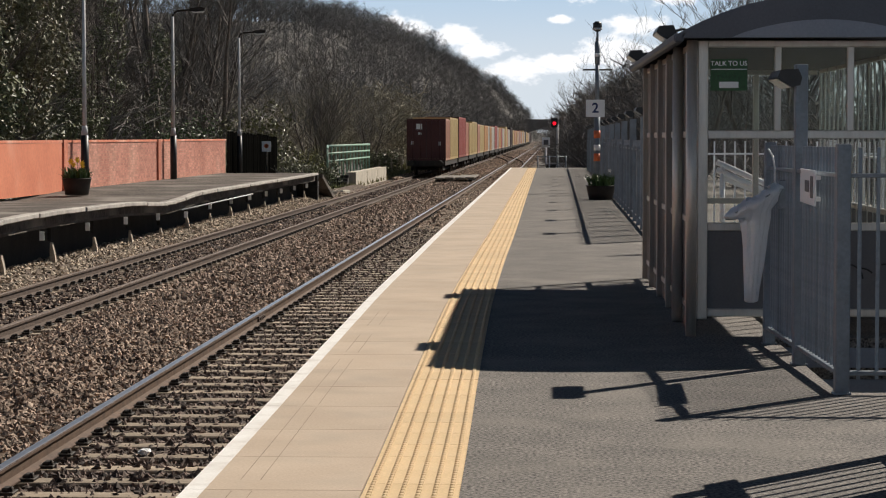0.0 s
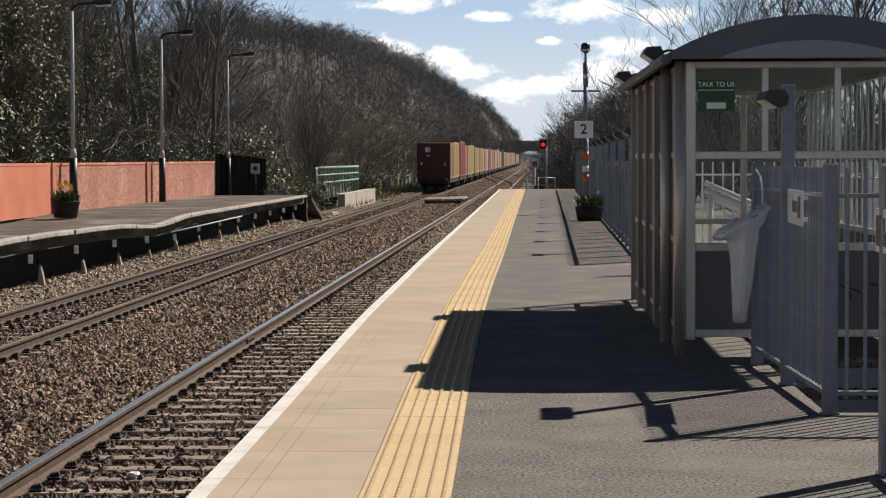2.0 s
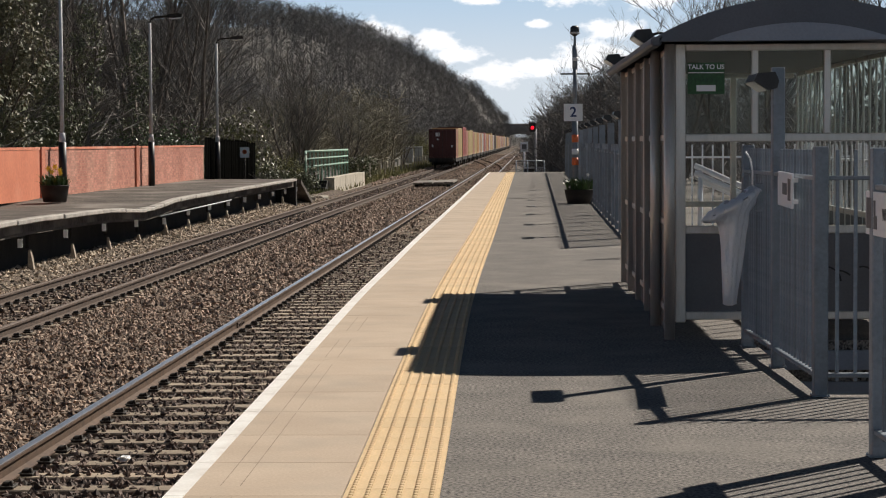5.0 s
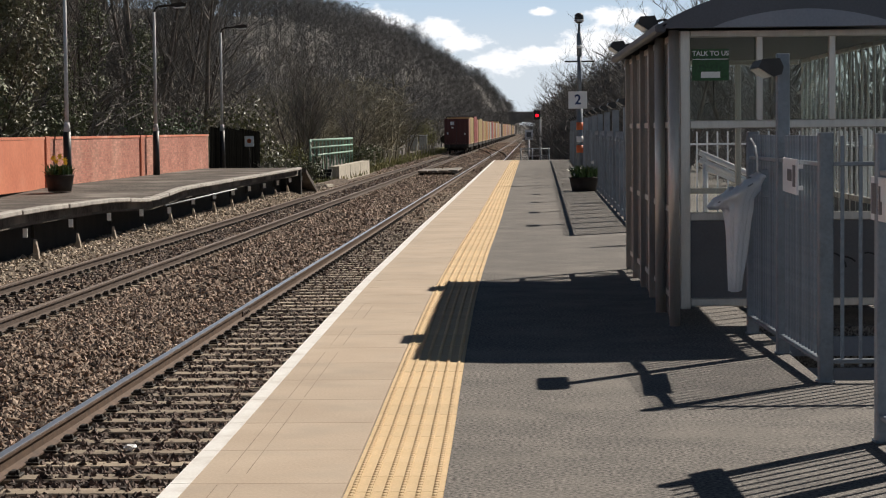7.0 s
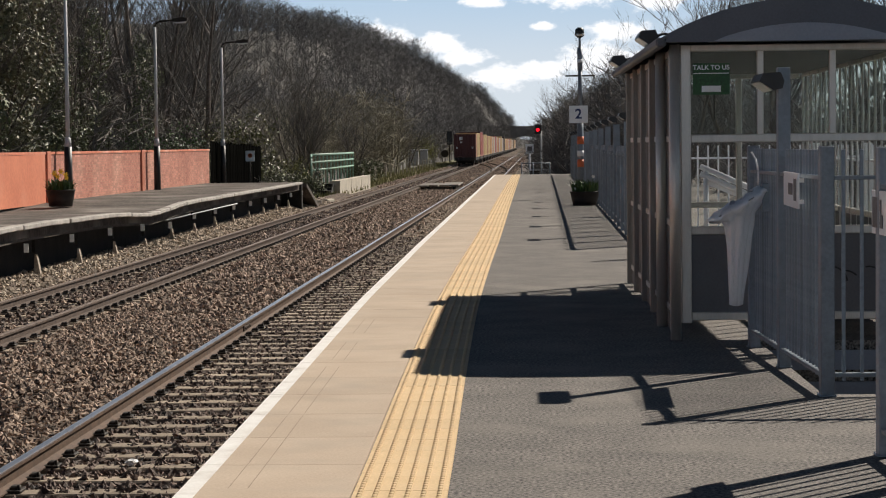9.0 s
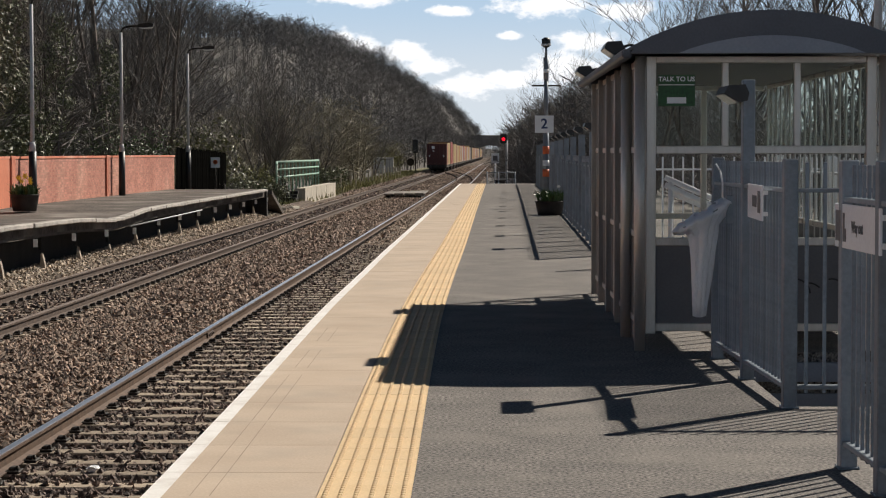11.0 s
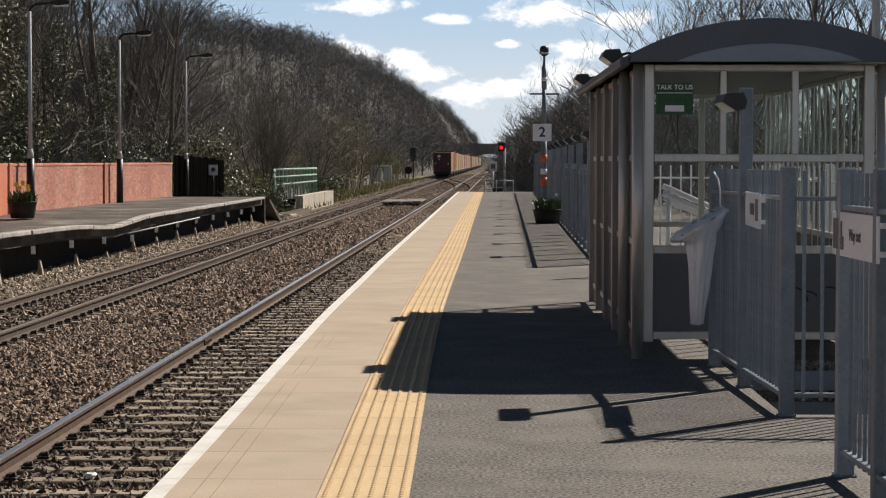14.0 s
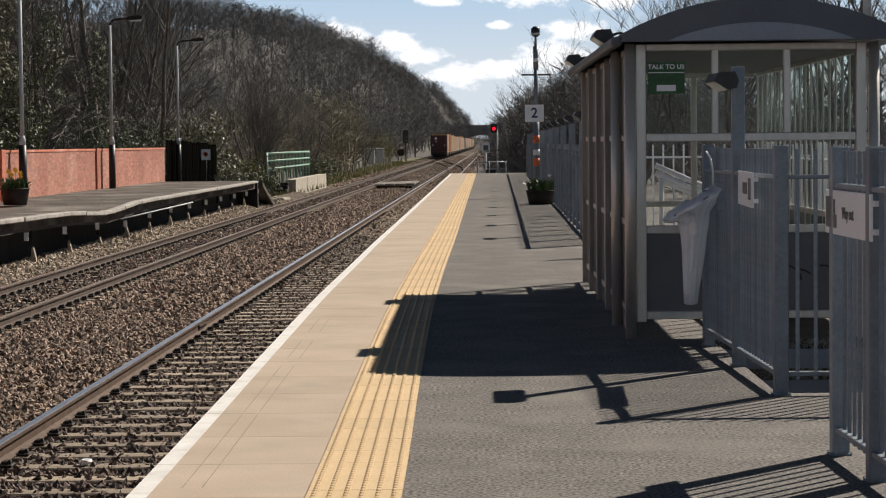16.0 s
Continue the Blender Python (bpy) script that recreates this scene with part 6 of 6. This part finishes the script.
    box(bm, -0.33, 0.02, -0.2, 0.0, 3.05, 3.55, 0.04)
    head = part("head", bm, M_BLACK, s)
    bm = bmesh.new()
    lathe(bm, [(0.085, 0), (0.085, 0.02), (0.04, 0.035)], 16)
    lens = part("red_aspect", bm, M_RED_LIGHT, head, "glowing red signal light")
    lens.matrix_basis = pose(-0.16, -0.205, 3.26, 90, 0, 0)
    bm = bmesh.new()
    for i in range(7):
        a, c = math.pi * i / 7, math.pi * (i + 1) / 7
        v = [bm.verts.new((-0.16 + 0.16 * math.cos(t), y, 3.26 + 0.16 * math.sin(t))) for t, y in ((a, -0.2), (c, -0.2), (c, -0.42), (a, -0.42))]
        bm.faces.new(v)
    part("hood", bm, M_BLACK, head)
    bm = bmesh.new()
    box(bm, -0.6, 0.5, 0.06, 0.1, -0.1, 1.2)
    part("ladder_cage", bm, M_POLE, s)
    t = thing("track_sign", "small pale square sign on a post at the platform end", "sign", (0.72, 111, -1.1))
    bm = bmesh.new()
    rod(bm, (0, 0, -0.1), (0, 0, 2.5), 0.05, None, 8)
    part("post", bm, M_WHITE_GREY, t)
    bm = bmesh.new()
    box(bm, -0.2, 0.2, -0.07, -0.05, 2.02, 2.52, 0.01)
    part("plate", bm, M_WHITE_GREY, t)
    bm = bmesh.new()
    box(bm, -0.12, 0.12, -0.075, -0.0705, 2.16, 2.40)
    part("print", bm, M_GREY_PRINT, t)
    f = thing("end_gate", "low grey metal gate across the platform end", "gate", (0.3, 106.5, -0.6))
    for x in (0.0, 0.55, 0.95, 1.35):
        bm = bmesh.new()
        rod(bm, (x, 0, -0.5), (x, 0, 1.15), 0.03, None, 8)
        part("upright", bm, M_FENCE, f)
    for z in (0.5, 1.1):
        bm = bmesh.new()
        rod(bm, (0, 0, z), (1.35, 0, z), 0.025, None, 8)
        part("rail", bm, M_FENCE, f)
    k = thing("equipment_box", "small black equipment box at the platform end", "cabinet", (0.95, 109, -1.1))
    bm = bmesh.new()
    box(bm, -0.25, 0.25, -0.2, 0.2, -0.1, 1.15, 0.03)
    part("body", bm, M_BLACK, k)
    bm = bmesh.new()
    box(bm, -0.28, 0.28, -0.23, 0.23, 1.151, 1.2, 0.01)
    part("lid", bm, M_IRON, k)
    d = thing("distant_signal", "dark signal seen from behind beside the far line", "signal", (line(-12.3)(318), 318, RAIL - 0.2))
    bm = bmesh.new()
    rod(bm, (0, 0, -0.3), (0, 0, 4.4), 0.09, None, 8)
    part("post", bm, M_IRON, d)
    bm = bmesh.new()
    box(bm, -0.42, 0.42, -0.2, 0.2, 2.6, 4.6, 0.1)
    part("head", bm, M_BLACK, d)
    bm = bmesh.new()
    lathe(bm, [(0.55, 0), (0.55, 0.05), (0.5, 0.06)], 20)
    disc = part("disc", bm, M_IRON, d)
    disc.matrix_basis = pose(-0.7, 0.0, 1.3, 90, 0, 0)
    bm = bmesh.new()
    rod(bm, (-0.7, 0.05, -0.3), (-0.7, 0.05, 1.2), 0.05, None, 6)
    part("post", bm, M_IRON, d)
    # road bridge far down the line
    g = thing("road_bridge", "dark arched road bridge far down the line", "bridge")
    y = 980.0
    cx = line(-4.0)(y)
    bm = bmesh.new()
    span, rise = 9.5, 5.6
    arch = [(cx - span * math.cos(math.pi * i / 14), RAIL + rise * math.sin(math.pi * i / 14)) for i in range(15)]
    outline = [(cx - 17, RAIL - 3), (arch[0][0], RAIL - 3)] + arch + [(arch[-1][0], RAIL - 3), (cx + 17, RAIL - 3), (cx + 17, 8.0), (cx - 17, 8.0)]
    prism(bm, outline, y, y + 8)
    part("arch_wall", bm, M_BRIDGE, g)
    bm = bmesh.new()
    box(bm, cx - 17, cx + 17, y - 0.2, y + 0.3, 8.01, 9.2)
    part("parapet", bm, M_BRIDGE, g)


def build_right_side():
    """What shows behind the shelter: the ramp's white handrail and the steps' balustrade."""
    r = thing("ramp_handrail", "white sloping handrail of a ramp behind the shelter", "handrail", (0, 0, 0))
    bm = bmesh.new()
    a, b = Vector((2.25, 27.0, 1.15)), Vector((3.6, 27.0, 0.55))
    for i, z in enumerate((0, -0.09)):
        rod(bm, a + Vector((0, 0, z)), b + Vector((0, 0, z)), 0.035, None, 8)
    part("handrail", bm, M_WHITE, r)
    bm = bmesh.new()
    prism(bm, [(2.3, 1.06), (3.5, 0.53), (3.5, 0.43), (2.3, 0.94)], 27.02, 27.05)
    part("stringer", bm, M_WHITE, r)
    for f in (0.05, 0.5, 0.95):
        p = a.lerp(b, f)
        bm = bmesh.new()
        rod(bm, (p.x, p.y, 0), p, 0.03, None, 8)
        part("upright", bm, M_WHITE, r)
    bar_fence("pale grey bar fence behind the shelter", (2.0, 28.2), (4.6, 28.2), [(0.05, 1.45), (1.42, 1.5)], pitch=0.13, mat=M_WHITE_GREY)
    bar_fence("pale grey bar fence along the path beyond the shelter", (3.5, 16.3), (3.7, 27.5), [(2.0, 1.42), (6.5, 1.42), (11, 1.42)], pitch=0.4, mat=M_WHITE_GREY)
    c = thing("lamp_column", "tall plain grey lamp column behind the shelter", "street lamp", (8.95, 50.0, 0))
    bm = bmesh.new()
    rod(bm, (0, 0, -1.0), (0, 0, 2.4), 0.14, 0.125, 14)
    part("base", bm, M_POLE, c)
    bm = bmesh.new()
    rod(bm, (0, 0, 2.4), (0, 0, 8.0), 0.105, 0.08, 14)
    rod(bm, (0, 0, 7.95), (-0.9, 0, 8.2), 0.04, 0.035, 8)
    part("shaft", bm, M_POLE, c)
    bm = bmesh.new()
    prism(bm, [(-0.8, 8.12), (-0.8, 8.25), (-1.35, 8.3), (-1.4, 8.2), (-1.0, 8.12)], -0.12, 0.12)
    part("lantern", bm, M_POLE, c)
    b = thing("bench", "grey metal bench inside the shelter", "bench", (2.55, 18.2, 0))
    bm = bmesh.new()
    box(bm, -0.2, 0.22, 0, 2.6, 0.43, 0.47, 0.01)
    part("seat", bm, M_FENCE, b)
    for y in (0.3, 2.3):
        bm = bmesh.new()
        box(bm, -0.04, 0.04, y - 0.03, y + 0.03, 0, 0.43)
        part("leg", bm, M_FENCE, b)

# ---- build ----
build_ground()
build_track(NEAR_TRACK, -14.7, M_RAILTOP, "nearer railway track with a bright worn rail", 225, 0.90)
build_track(FAR_TRACK, -14.7, M_RAILDULL, "further railway track with dull rails", 225)
build_near_platform()
build_shelter()
build_fences()
build_far_platform()
build_brick_wall()
for lamp_y in (59.2, 73.2, 88.8):
    platform_lamp((-12.6 + LEAN_OF_LINE * lamp_y, lamp_y, 0), "platform lamps")
build_train()
build_walkway()
build_dark_fence()
build_trackside()
build_mast()
build_right_side()
plant_woods()
plant_trees()
grass()
planter((1.60, 51.3, 0), 0.335, 0.33, [(0.2, -0.1, 0.34, M_PETAL, 0.05), (-0.22, -0.15, 0.06, M_PETAL, 0.04)], "dark round planter with green plants and white flowers")
planter((-11.42, 55.0, 0.0), 0.36, 0.42, [(-0.12, -0.12, 0.42, M_YELLOW, 0.09), (0.05, -0.15, 0.46, M_YELLOW, 0.09), (0.15, -0.05, 0.38, M_YELLOW, 0.08), (-0.03, -0.2, 0.34, M_YELLOW, 0.08), (0.2, -0.2, 0.30, M_YELLOW, 0.07)], "dark round planter with yellow daffodils")
build_bag()
fence_sign((1.675, 13.5, 1.155), -92, 0.95, 0.21, "pale grey notice with blurred print on the fence", [(0.24, 0.4, -0.06, 0.07, M_GREY_PRINT), (-0.12, 0.16, -0.03, 0.04, M_GREY_PRINT)])
fence_sign((1.665, 9.78, 1.12), -88.4, 1.0, 0.20, "pale grey way-out sign with dark lettering on the fence", [(-0.47, -0.35, -0.07, 0.07, M_GREY_PRINT), (-0.30, -0.265, -0.07, 0.06, M_GREY_PRINT), (-0.265, -0.23, -0.07, -0.01, M_GREY_PRINT)], "Way out", 0.03)
build_sticker()
build_stones()
motions()
